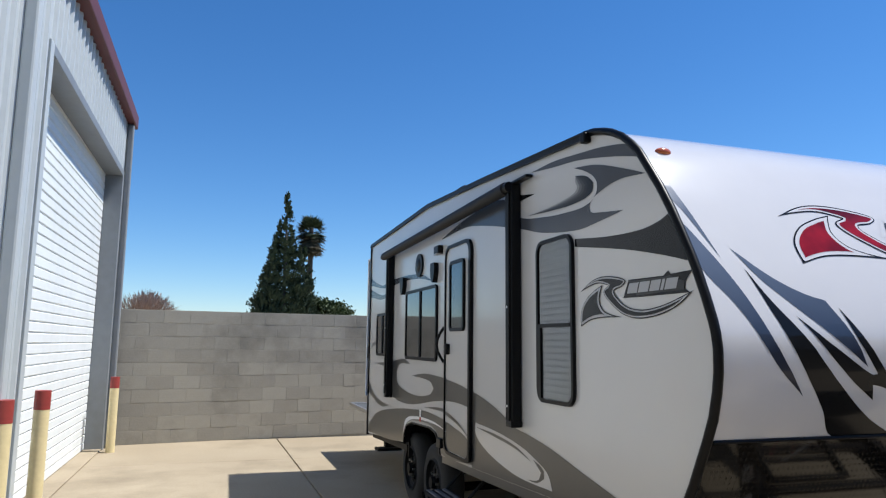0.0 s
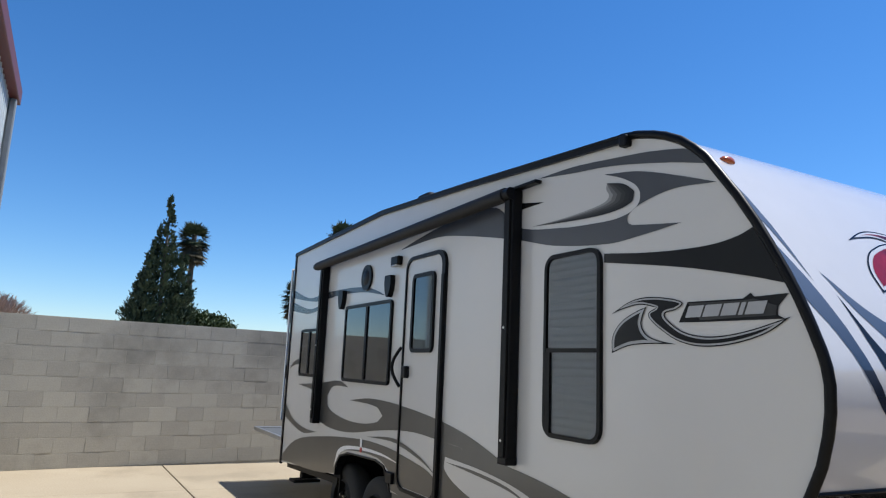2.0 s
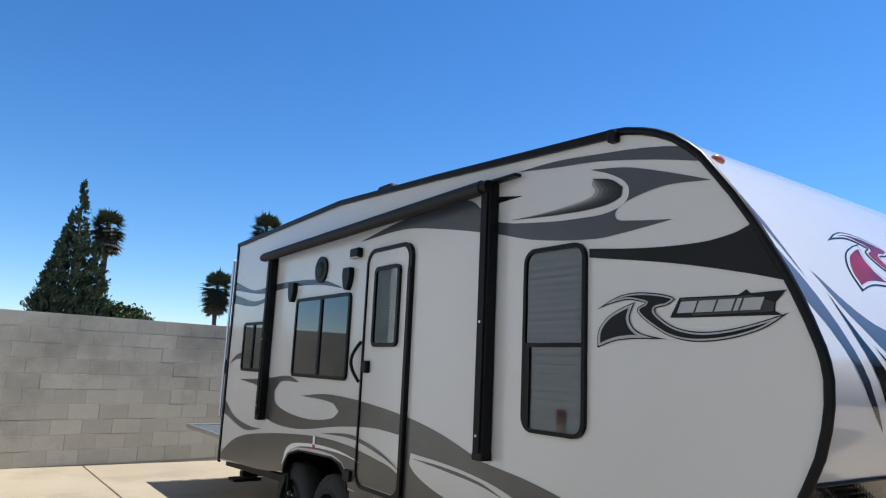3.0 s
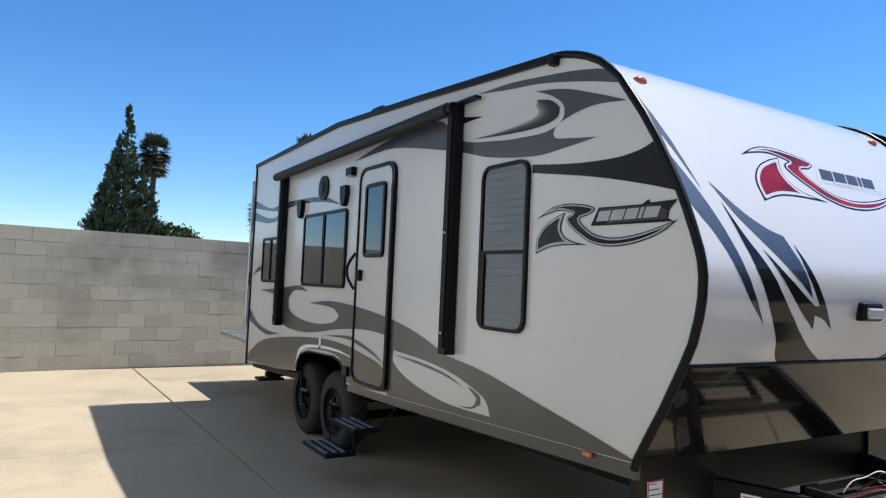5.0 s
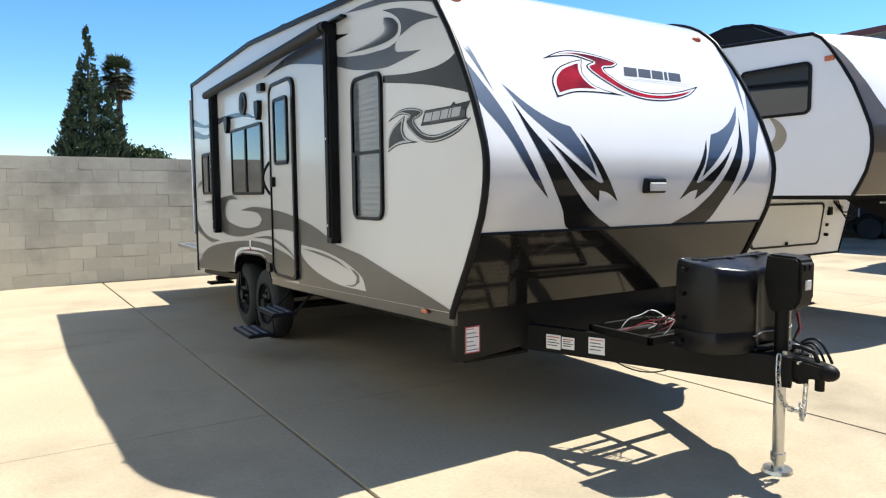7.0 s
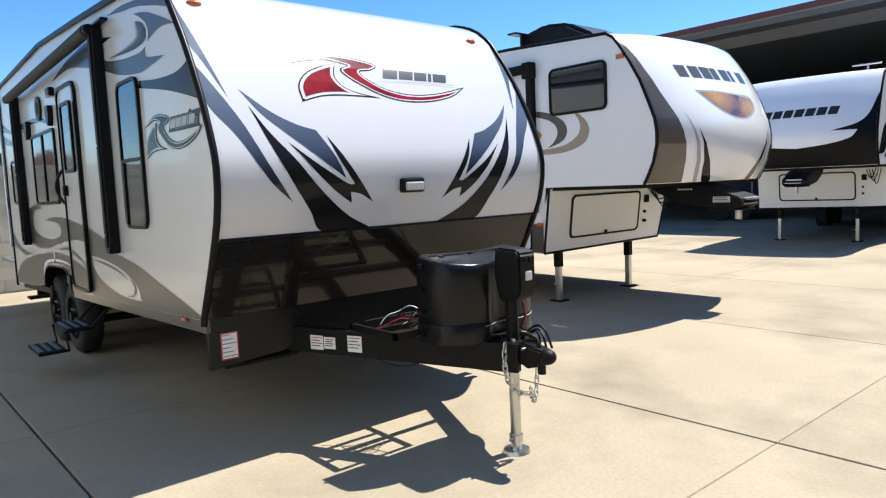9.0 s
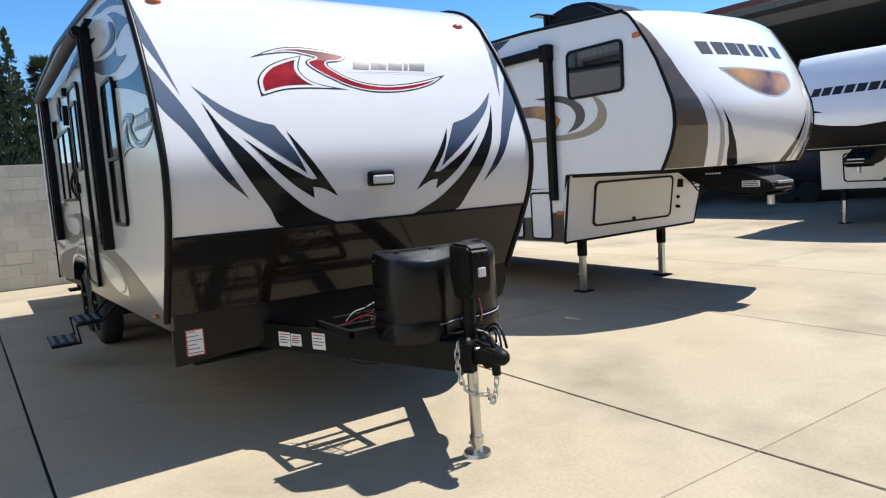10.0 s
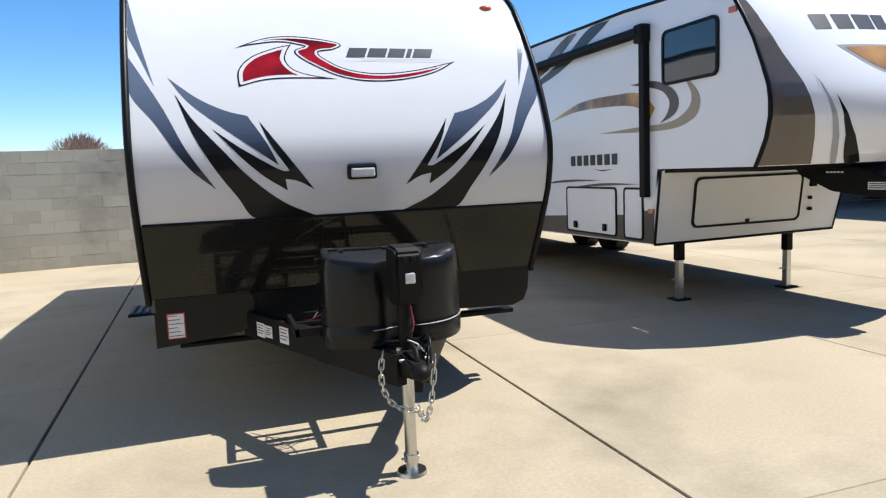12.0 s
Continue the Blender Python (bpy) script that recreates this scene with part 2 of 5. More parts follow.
def box(lo, hi, bevel=0.0, bm=None, seg=2):
    bm = bm or bmesh.new()
    c = [(a + b) / 2 for a, b in zip(lo, hi)]
    s = [abs(b - a) for a, b in zip(lo, hi)]
    g = bmesh.ops.create_cube(bm, size=1, matrix=Matrix.LocRotScale(c, None, s))
    if bevel:
        edges = {e for v in g["verts"] for e in v.link_edges}
        bmesh.ops.bevel(bm, geom=list(edges), offset=bevel, segments=seg, profile=0.5, affect="EDGES")
    return bm


def rod(a, b, r, bm=None, r2=None, n=14):
    bm = bm or bmesh.new()
    a, b = Vector(a), Vector(b)
    q = (b - a).to_track_quat("Z", "Y")
    bmesh.ops.create_cone(bm, cap_ends=True, segments=n, radius1=r, radius2=r if r2 is None else r2, depth=(b - a).length,
                          matrix=Matrix.LocRotScale((a + b) / 2, q, None))
    return bm


def tube(points, r, bm=None, n=8, closed=False):
    """A round bar that follows points."""
    bm = bm or bmesh.new()
    pts = [Vector(p) for p in points]
    rings = []
    side = None
    for i, p in enumerate(pts):
        d = (pts[(i + 1) % len(pts)] - pts[i - 1]) if closed else (pts[min(i + 1, len(pts) - 1)] - pts[max(i - 1, 0)])
        d.normalize()
        if side is None:
            side = d.orthogonal()
        side = (side - d * side.dot(d)).normalized()
        top = side.cross(d)
        rings.append([bm.verts.new(p + r * (math.cos(2 * math.pi * k / n) * side + math.sin(2 * math.pi * k / n) * top)) for k in range(n)])
    for i in range(len(rings) if closed else len(rings) - 1):
        a, b = rings[i], rings[(i + 1) % len(rings)]
        for k in range(n):
            bm.faces.new((a[k], a[(k + 1) % n], b[(k + 1) % n], b[k]))
    if not closed:
        bm.faces.new(rings[0][::-1])
        bm.faces.new(rings[-1])
    return bm


def prism(outline, put, lo, hi, bm=None):
    """A closed outline (u, v) swept from lo to hi; put(u, v, w) gives the place."""
    bm = bm or bmesh.new()
    a = [bm.verts.new(put(u, v, lo)) for u, v in outline]
    b = [bm.verts.new(put(u, v, hi)) for u, v in outline]
    n = len(outline)
    bm.faces.new(a)
    bm.faces.new(b[::-1])
    for i in range(n):
        bm.faces.new((a[i], b[i], b[(i + 1) % n], a[(i + 1) % n]))
    return bm


def rounded(u0, v0, u1, v1, r, n=5):
    """Outline of a rectangle with round corners."""
    out = []
    for cu, cv, a in ((u1 - r, v1 - r, 0), (u0 + r, v1 - r, 90), (u0 + r, v0 + r, 180), (u1 - r, v0 + r, 270)):
        for k in range(n + 1):
            w = radians(a + 90 * k / n)
            out.append((cu + r * math.cos(w), cv + r * math.sin(w)))
    return out


def ring(outer, inner, put, lo, hi, bm=None):
    """A frame between two outlines of the same count."""
    bm = bm or bmesh.new()
    n = len(outer)
    o0, o1, i0, i1 = ([bm.verts.new(put(u, v, w)) for u, v in line] for line, w in ((outer, lo), (outer, hi), (inner, lo), (inner, hi)))
    for k in range(n):
        j = (k + 1) % n
        bm.faces.new((o0[k], o1[k], o1[j], o0[j]))
        bm.faces.new((o1[k], i1[k], i1[j], o1[j]))
        bm.faces.new((i1[k], i0[k], i0[j], i1[j]))
    return bm


def band(outer, inner, put, lo, hi):
    """An open strip between two lines of the same count."""
    bm = bmesh.new()
    o0, o1, i0, i1 = ([bm.verts.new(put(u, v, w)) for u, v in line] for line, w in ((outer, lo), (outer, hi), (inner, lo), (inner, hi)))
    for k in range(len(outer) - 1):
        for a, b in ((o0, o1), (o1, i1), (i1, i0), (i0, o0)):
            bm.faces.new((a[k], b[k], b[k + 1], a[k + 1]))
    for k in (0, -1):
        bm.faces.new((o0[k], o1[k], i1[k], i0[k]))
    return bm


def spline(points, step=6, corner=76):
    """A smooth closed outline through a few points that keeps its sharp tips."""
    p = [Vector(q) for q in points]
    n = len(p)
    sharp = []
    for i in range(n):
        a, b = p[i] - p[i - 1], p[(i + 1) % n] - p[i]
        sharp.append(a.length < 1e-6 or b.length < 1e-6 or abs(a.angle(b)) > radians(corner))
    out = []
    for i in range(n):
        a, b = p[i], p[(i + 1) % n]
        length = (b - a).length
        ta = (b - a) if sharp[i] else (b - p[i - 1]).normalized() * length
        tb = (b - a) if sharp[(i + 1) % n] else (p[(i + 2) % n] - a).normalized() * length
        for k in range(step):
            t = k / step
            h = (2 * t**3 - 3 * t * t + 1) * a + (t**3 - 2 * t * t + t) * ta + (3 * t * t - 2 * t**3) * b + (t**3 - t * t) * tb
            out.append((h.x, h.y))
    return out


def sheet(outline, put, levels=(), ulevels=()):
    """A thin vinyl sheet inside an outline, bent over a surface; levels: v at which it may fold."""
    bm = bmesh.new()
    pts = [Vector((u, v, 0)) for u, v in outline]
    vs = [bm.verts.new(q) for q in pts]
    for a, b, c in tessellate_polygon([pts]):
        if len({a, b, c}) == 3:
            try:
                bm.faces.new((vs[a], vs[b], vs[c]))
            except ValueError:
                pass
    for z in levels:
        bmesh.ops.bisect_plane(bm, geom=bm.verts[:] + bm.edges[:] + bm.faces[:], plane_co=(0, z, 0), plane_no=(0, 1, 0), dist=1e-5)
    for u in ulevels:
        bmesh.ops.bisect_plane(bm, geom=bm.verts[:] + bm.edges[:] + bm.faces[:], plane_co=(u, 0, 0), plane_no=(1, 0, 0), dist=1e-5)
    for v in bm.verts:
        v.co = put(v.co.x, v.co.y)
    return bm


def clipped(outline, put, u0, u1, v0, v1):
    """The piece of a sheet inside a rectangle, or None."""
    bm = sheet(outline, lambda u, v: Vector((u, v, 0)))
    for co, no in (((u0, 0, 0), (-1, 0, 0)), ((u1, 0, 0), (1, 0, 0)), ((0, v0, 0), (0, -1, 0)), ((0, v1, 0), (0, 1, 0))):
        bmesh.ops.bisect_plane(bm, geom=bm.verts[:] + bm.edges[:] + bm.faces[:], plane_co=co, plane_no=no, clear_outer=True, dist=1e-5)
    if not bm.faces:
        bm.free()
        return None
    for v in bm.verts:
        v.co = put(v.co.x, v.co.y)
    return bm


def inset(outline, d):
    """A closed outline moved inwards by d."""
    area = sum(a[0] * b[1] - b[0] * a[1] for a, b in zip(outline, outline[1:] + outline[:1]))
    s = 1 if area > 0 else -1
    out = []
    n = len(outline)
    for i in range(n):
        a, b = Vector(outline[i - 1]), Vector(outline[(i + 1) % n])
        t = (b - a).normalized()
        out.append((outline[i][0] - s * t.y * d[0], outline[i][1] + s * t.x * d[1]))
    # drop what would leave the shape where it is thinner than the margin
    flat = [Vector((u / d[0], v / d[1])) for u, v in outline]
    edges = list(zip(flat, flat[1:] + flat[:1]))
    kept = []
    for u, v in out:
        p = Vector((u / d[0], v / d[1]))
        inside, near = False, 9.0
        for a, b in edges:
            if (a.y > p.y) != (b.y > p.y) and p.x < a.x + (b.x - a.x) * (p.y - a.y) / (b.y - a.y):
                inside = not inside
            e = b - a
            f = max(0.0, min(1.0, (p - a).dot(e) / max(e.length_squared, 1e-9)))
            near = min(near, (p - a - e * f).length)
        if inside and near > 0.6:
            kept.append((u, v))
    return kept if len(kept) > 5 else out


def along(table, z):
    """Piecewise-linear value from (z, value) pairs."""
    for (z0, a), (z1, b) in zip(table, table[1:]):
        if z <= z1:
            return a + (b - a) * (z - z0) / (z1 - z0)
    return table[-1][1]


# ---- the setting ----
solo("ground", box((-400, -400, -0.3), (400, 400, -0.06)), DIRT, (0, 0, 0), "bare earth ground reaching the horizon", "ground", kind="structure")
pave = solo("pavement", box((-3.9, -13.0, -0.058), (34, 9.75, -0.03)), JOINT, (0, 0, 0), "sun-bleached concrete yard cut into slabs by dark joints",
            "pavement", kind="structure")
LINES_X = [-3.84, -0.640, 2.225, 4.88, 7.70, 10.6, 13.5, 16.4, 19.3, 22.2, 28.0, 33.9]
LINES_Y = [-12.9, -11.3, -8.15, -5.0, -1.86, 1.43, 4.50, 7.60, 9.70]

# block wall along the north side, slightly turned
WALL_BASE, WALL_TURN = Vector((-3.9, 9.42, 0)), radians(7.0)
WALL_DIR = Vector((math.cos(WALL_TURN), math.sin(WALL_TURN), 0))
wall_m = Matrix.Translation(WALL_BASE) @ Matrix.Rotation(WALL_TURN, 4, "Z")
bm = box((-0.4, 0.0045, -0.06), (30, 0.188, 2.09))
bmesh.ops.transform(bm, matrix=wall_m, verts=bm.verts)
wall_north = solo("wall_north", bm, MORTAR, (0, 0, 0), "weathered grey concrete block boundary wall", "wall", kind="structure")

# steel building: facade plane x = -3.42
FX, FEND, EAVE = -3.42, 9.42, 5.04
DY0, DY1, DTOP = 4.28, 9.02, 4.12


def ribbed(y0, y1, z0, z1):
    """A ribbed steel sheet with trapezoid ribs every 0.2 m."""
    bm = bmesh.new()
    ys = []
    y = y0
    while y < y1 - 0.01:
        for dy, dx in ((0, 0), (0.12, 0), (0.14, 0.03), (0.18, 0.03), (0.2, 0)):
            if y + dy <= y1 + 1e-6:
                ys.append((y + dy, dx))
        y += 0.2
    rows = [[bm.verts.new((FX + dx, y, z)) for y, dx in ys] for z in (z0, z1)]
    back = [[bm.verts.new((FX - 0.03, y, z)) for y in (ys[0][0], ys[-1][0])] for z in (z0, z1)]
    for i in range(len(ys) - 1):
        if abs(ys[i][0] - ys[i + 1][0]) > 1e-6:
            bm.faces.new((rows[0][i], rows[0][i + 1], rows[1][i + 1], rows[1][i]))
    bm.faces.new((back[0][0], back[1][0], back[1][1], back[0][1]))
    bm.faces.new((rows[0][0], rows[1][0], back[1][0], back[0][0]))
    bm.faces.new((rows[0][-1], back[0][1], back[1][1], rows[1][-1]))
    return bm


shop = thing("workshop_building", (FX, 4, 0), "pale grey ribbed steel workshop with red-brown eave trim", "building", kind="structure")
part("wall_panel", ribbed(DY1 + 0.13, FEND - 0.1, 0.0, EAVE), STEELWALL, shop)
part("wall_panel", ribbed(DY0 - 0.1, DY1 + 0.1, DTOP + 0.1, EAVE), STEELWALL, shop)
part("wall_panel", ribbed(3.52, DY0 - 0.12, 0.0, EAVE), STEELWALL, shop)
part("wall_panel", ribbed(-9.0, 3.5, 0.0, EAVE), STEELWALL, shop)
part("rear_wall", box((-18, FEND - 0.08, 0), (FX - 0.04, FEND, EAVE)), STEELWALL, shop)
part("roof", box((-18, -9.2, EAVE), (FX + 0.02, FEND + 0.1, EAVE + 0.12)), STEELGREY, shop)
part("eave_trim", box((FX - 0.05, -9.2, EAVE - 0.02), (FX + 0.14, FEND + 0.12, EAVE + 0.2), 0.015), REDTRIM, shop, "red-brown painted eave trim")
part("corner_trim", box((FX - 0.02, FEND - 0.1, 0), (FX + 0.05, FEND + 0.03, EAVE - 0.03), 0.008), STEELGREY, shop)
part("downpipe", box((FX + 0.03, 3.33, 0.05), (FX + 0.13, 3.46, EAVE), 0.02), STEELWALL, shop)
part("downpipe", box((FX + 0.03, FEND - 0.22, 0.05), (FX + 0.12, FEND - 0.12, EAVE - 0.03), 0.02), STEELGREY, shop)
part("jamb", box((FX - 0.40, DY1, 0), (FX + 0.04, DY1 + 0.12, DTOP + 0.1), 0.006), STEELGREY, shop)
part("jamb", box((FX - 0.34, DY0 - 0.12, 0), (FX + 0.04, DY0, DTOP + 0.1), 0.006), STEELWALL, shop)
part("lintel", box((FX - 0.34, DY0, DTOP), (FX + 0.04, DY1, DTOP + 0.1), 0.006), STEELGREY, shop)
part("sill", box((FX - 0.42, DY0, 0), (FX + 0.02, DY1, 0.02), 0.006), CONCRETE, shop)
roll = thing("door_1", (FX - 0.15, 6, 0), "white slatted rolling steel door, closed", "door", kind="structure")
z = 0.02
sb = bmesh.new()
prof = [(0.0, 0.0), (0.014, 0.012), (0.014, 0.095), (0.0, 0.107)]
va = [sb.verts.new((x, DY0 + 0.01 - 6, q)) for x, q in prof]
vb = [sb.verts.new((x, DY1 - 0.01 - 6, q)) for x, q in prof]
for i in range(3):
    sb.faces.new((va[i], vb[i], vb[i + 1], va[i + 1]))
sb.faces.new((va[3], vb[3], vb[0], va[0]))
sb.faces.new(va)
sb.faces.new(vb[::-1])
slat_me = finish(sb, "slat", DOORWHITE)
while z < DTOP - 0.02:
    ob = new("slat", slat_me)
    ob.parent = roll
    ob.location = (-0.07, 0, z)
    z += 0.11

# added long building, never in view: closes the yard and cuts sky light from the south
hall = thing("unseen_south_building", (10, -13, 0), "unseen long grey steel building added to close off the yard", "building", kind="structure")
part("wall", box((-14, -13.2, -0.03), (33, -13.0, 6.2)), STEELGREY, hall)
part("roof", box((-14.2, -24, 6.2), (33.2, -12.8, 6.35)), STEELDARK, hall)
for k in range(6):
    part("bay_door", box((-11 + 7 * k, -12.99, 0.0), (-6.8 + 7 * k, -12.95, 4.2)), STEELDARK, hall)

# open shed with a red fascia on the east side
SHX, SHZ = 17.0, 5.25
shed = thing("open_shed", (SHX, 5, 0), "tall open-fronted shed with a dark roof and red fascia", "shed", kind="structure")
bm = box((SHX, -12.7, SHZ), (33.5, 30, SHZ + 0.2))
part("roof", bm, SHEDDARK, shed)
part("fascia", box((SHX - 0.12, -12.7, SHZ + 0.17), (SHX - 0.004, 30, SHZ + 0.33), 0.01), REDTRIM, shed, "red painted fascia board")
# paler than the roof behind it, to paint in the ground bounce
part("soffit", prism([(SHX - 0.11, SHZ + 0.168), (SHX + 1.5, SHZ - 0.16), (SHX + 1.5, SHZ - 0.12), (SHX - 0.11, SHZ + 0.20)], lambda u, v, w: Vector((u, w, v)), -12.7, 30), SOFFIT_LIT, shed, "sloping grey soffit, coloured paler for ground bounce")
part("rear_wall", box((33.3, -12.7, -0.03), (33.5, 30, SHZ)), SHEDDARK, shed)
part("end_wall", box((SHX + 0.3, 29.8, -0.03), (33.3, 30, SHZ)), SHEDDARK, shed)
for y in (27.0, 12.0, -10.5):
    part("post", box((SHX + 0.1, y, -0.03), (SHX + 0.3, y + 0.2, SHZ), 0.01), STEELDARK, shed)

# ---- bollards and hose ----
def bollard(x, y, h):
    b = thing("bollard", (x, y, 0), "yellow steel bollard with a red-painted top beside the rolling door", "bollard", "bollards by the rolling door")
    part("post", rod((x, y, -0.03), (x, y, h - 0.16), 0.062, n=24), YELLOW, b, smooth=40)
    bm = rod((x, y, h - 0.16), (x, y, h), 0.0635, n=24)
    part("painted_top", bm, REDCAP, b, "red painted top", smooth=40)


bollard(-3.25, 8.80, 1.07)
bollard(-3.265, 4.45, 1.165)
bollard(-3.265, 3.30, 1.175)
bm = bmesh.new()
for k in range(6):
    r, h = 0.125 + 0.008 * (k % 2), 0.012 + 0.02 * (k // 2)
    tube([(-2.90 + r * math.cos(a / 28 * 2 * math.pi), 3.98 + r * math.sin(a / 28 * 2 * math.pi), h) for a in range(28)], 0.011, bm, closed=True)
solo("garden_hose", bm, HOSE, (-2.90, 3.98, 0.0), "green rubber garden hose coiled on the concrete", "hose", smooth=60)

# ---- the toy hauler ----
W = 2.44
FRONT = [(0.50, 0.25), (0.62, 0.25), (0.78, 0.235), (0.90, 0.17), (1.04, 0.09), (1.22, 0.0), (1.32, -0.045), (1.42, -0.072), (1.50, -0.085), (1.59, -0.088),
         (1.65, -0.08), (1.70, -0.067), (1.80, -0.03), (1.90, 0.012), (1.98, 0.05), (2.10, 0.115), (2.20, 0.172), (2.32, 0.25), (2.44, 0.34),
         (2.52, 0.40), (2.575, 0.46), (2.632, 0.535), (2.678, 0.625), (2.706, 0.70), (2.734, 0.80), (2.748, 0.90)]
LEVELS = [z for z, _ in FRONT]
COLS = [W * i / 12 for i in range(13)]
ROOF = [(0.90, 2.748), (2.4, 2.84), (3.85, 2.915), (6.40, 2.86)]
BOTTOM = [(0.24, 0.77), (2.6, 0.68), (3.40, 0.655)]


def side(u, v, w=0.0):
    return Vector((-w, u, v))


def front(u, v, off=0.0015):
    """The front skin, all but flat across its width."""
    crown = 0.004 * (1 - ((u - W / 2) / (W / 2)) ** 2)
    return Vector((u, along(FRONT, v) - crown - off, v))


rv = thing("travel_trailer", (W / 2, 3, 0), "cream and white toy-hauler travel trailer with grey swoosh graphics", "travel trailer")
arch = [(3.40, 0.655), (3.44, 0.76), (3.54, 0.83), (3.70, 0.855), (4.32, 0.835), (4.50, 0.79), (4.60, 0.70), (4.62, 0.60)]
outline = [(0.262, 0.77), (2.6, 0.68)] + arch + [(6.38, 0.48), (6.40, 2.86), (3.85, 2.915), (2.4, 2.84)] + [(y + 0.012, z - 0.002) for z, y in reversed(FRONT) if z > 0.80]
part("side_wall", prism(outline, lambda u, v, w: Vector((w, u, v)), 0.0, 0.05), SIDING, rv, "cream smooth fibreglass side wall")
part("side_wall", prism(outline, lambda u, v, w: Vector((w, u, v)), W - 0.05, W), SIDING, rv, "cream smooth fibreglass side wall")


def skin(z0, z1, cols=12, inset=0.0):
    bm = bmesh.new()
    zs = [z for z in LEVELS if z0 - 1e-6 <= z <= z1 + 1e-6]
    grid = [[bm.verts.new(front(inset + (W - 2 * inset) * i / cols, z, 0)) for i in range(cols + 1)] for z in zs]
    back = [[bm.verts.new(front(inset + (W - 2 * inset) * i / cols, z, -0.03)) for i in range(cols + 1)] for z in zs]
    for g in (grid, back):
        for a, b in zip(g, g[1:]):
            for i in range(cols):
                bm.faces.new((a[i], a[i + 1], b[i + 1], b[i]))
    for i in range(cols):
        for a, b in ((grid[0], back[0]), (grid[-1], back[-1])):
            bm.faces.new((a[i], a[i + 1], b[i + 1], b[i]))
    return bm


part("front_cap", skin(1.22, 2.748), GELCOAT, rv, "glossy white moulded front cap", smooth=40)
part("lower_cap", skin(0.78, 1.22), GLOSSBLACK, rv, "glossy near-black lower front panel", smooth=40)
part("seam_trim", tube([front(0.02 + (W - 0.04) * i / 12, 1.222, 0.004) for i in range(13)], 0.008), TRIM, rv)
part("skirt", prism([(0.02, 0.485), (0.40, 0.515), (0.54, 0.545), (0.585, 0.60), (0.59, 0.72), (0.56, 0.775), (0.02, 0.775)], lambda u, v, w: Vector((u, w, v)), 0.25, 0.29), SKIRTBLACK, rv)
part("skirt", prism([(1.90, 0.53), (2.30, 0.515), (2.38, 0.545), (2.415, 0.62), (2.43, 0.785), (1.90, 0.785)], lambda u, v, w: Vector((u, w, v)), 0.238, 0.29), SKIRTBLACK, rv)
roofline = [(y, z) for y, z in ROOF]
part("roof", prism(roofline + [(y, z - 0.06) for y, z in reversed(roofline)], lambda u, v, w: Vector((w, u, v)), 0.05, W - 0.05), ROOFSKIN, rv, "white rubber roof")
part("rear_wall", box((0.05, 6.33, 0.48), (W - 0.05, 6.395, 2.84)), SIDING, rv)
part("floor", prism([(0.30, 0.70), (2.6, 0.60), (3.3, 0.58), (3.3, 0.62), (2.6, 0.64), (0.30, 0.74)], lambda u, v, w: Vector((w, u, v)), 0.055, 0.415), CHASSIS, rv)
part("floor", prism([(0.30, 0.70), (2.6, 0.62), (6.35, 0.42), (6.35, 0.50), (2.6, 0.70), (0.30, 0.78)], lambda u, v, w: Vector((w, u, v)), 0.52, W - 0.52), CHASSIS, rv)
part("floor", prism([(0.30, 0.70), (2.6, 0.60), (3.3, 0.58), (3.3, 0.62), (2.6, 0.64), (0.30, 0.74)], lambda u, v, w: Vector((w, u, v)), W - 0.415, W - 0.055), CHASSIS, rv)
for xa in (0.055, W - 0.515):
    part("floor", prism([(4.70, 0.50), (6.32, 0.43), (6.32, 0.49), (4.70, 0.56)], lambda u, v, w: Vector((w, u, v)), xa, xa + 0.46), CHASSIS, rv)
for x0 in (0.0, W):
    s = -1 if x0 == 0 else 1
    edge = [(x0 + s * 0.004, y, z) for z, y in [(0.745, 0.242)] + FRONT if z >= 0.74]
    part("edge_trim", tube(edge, 0.020, n=8), TRIM, rv, "black edge moulding", smooth=60)
    part("roof_trim", tube([(x0 + s * 0.008, y, z + 0.004) for y, z in ROOF], 0.012), TRIM, rv, smooth=60)
    part("rear_trim", box((x0 - 0.014, 6.37, 0.46), (x0 + 0.014, 6.415, 2.87), 0.004), TRIM, rv)
    part("gutter", prism([(y, z - 0.030) for y, z in [(0.87, 2.742)] + ROOF[1:]] + [(y, z - 0.004) for y, z in reversed([(0.87, 2.742)] + ROOF[1:])],
                         lambda u, v, w: Vector((x0 + s * w, u, v)), 0.003, 0.022), TRIM, rv, "black roof-edge gutter rail")
    part("gutter_end", box((min(x0, x0 + s * 0.045), 0.835, 2.685), (max(x0, x0 + s * 0.045), 0.885, 2.742), 0.008), TRIM, rv)

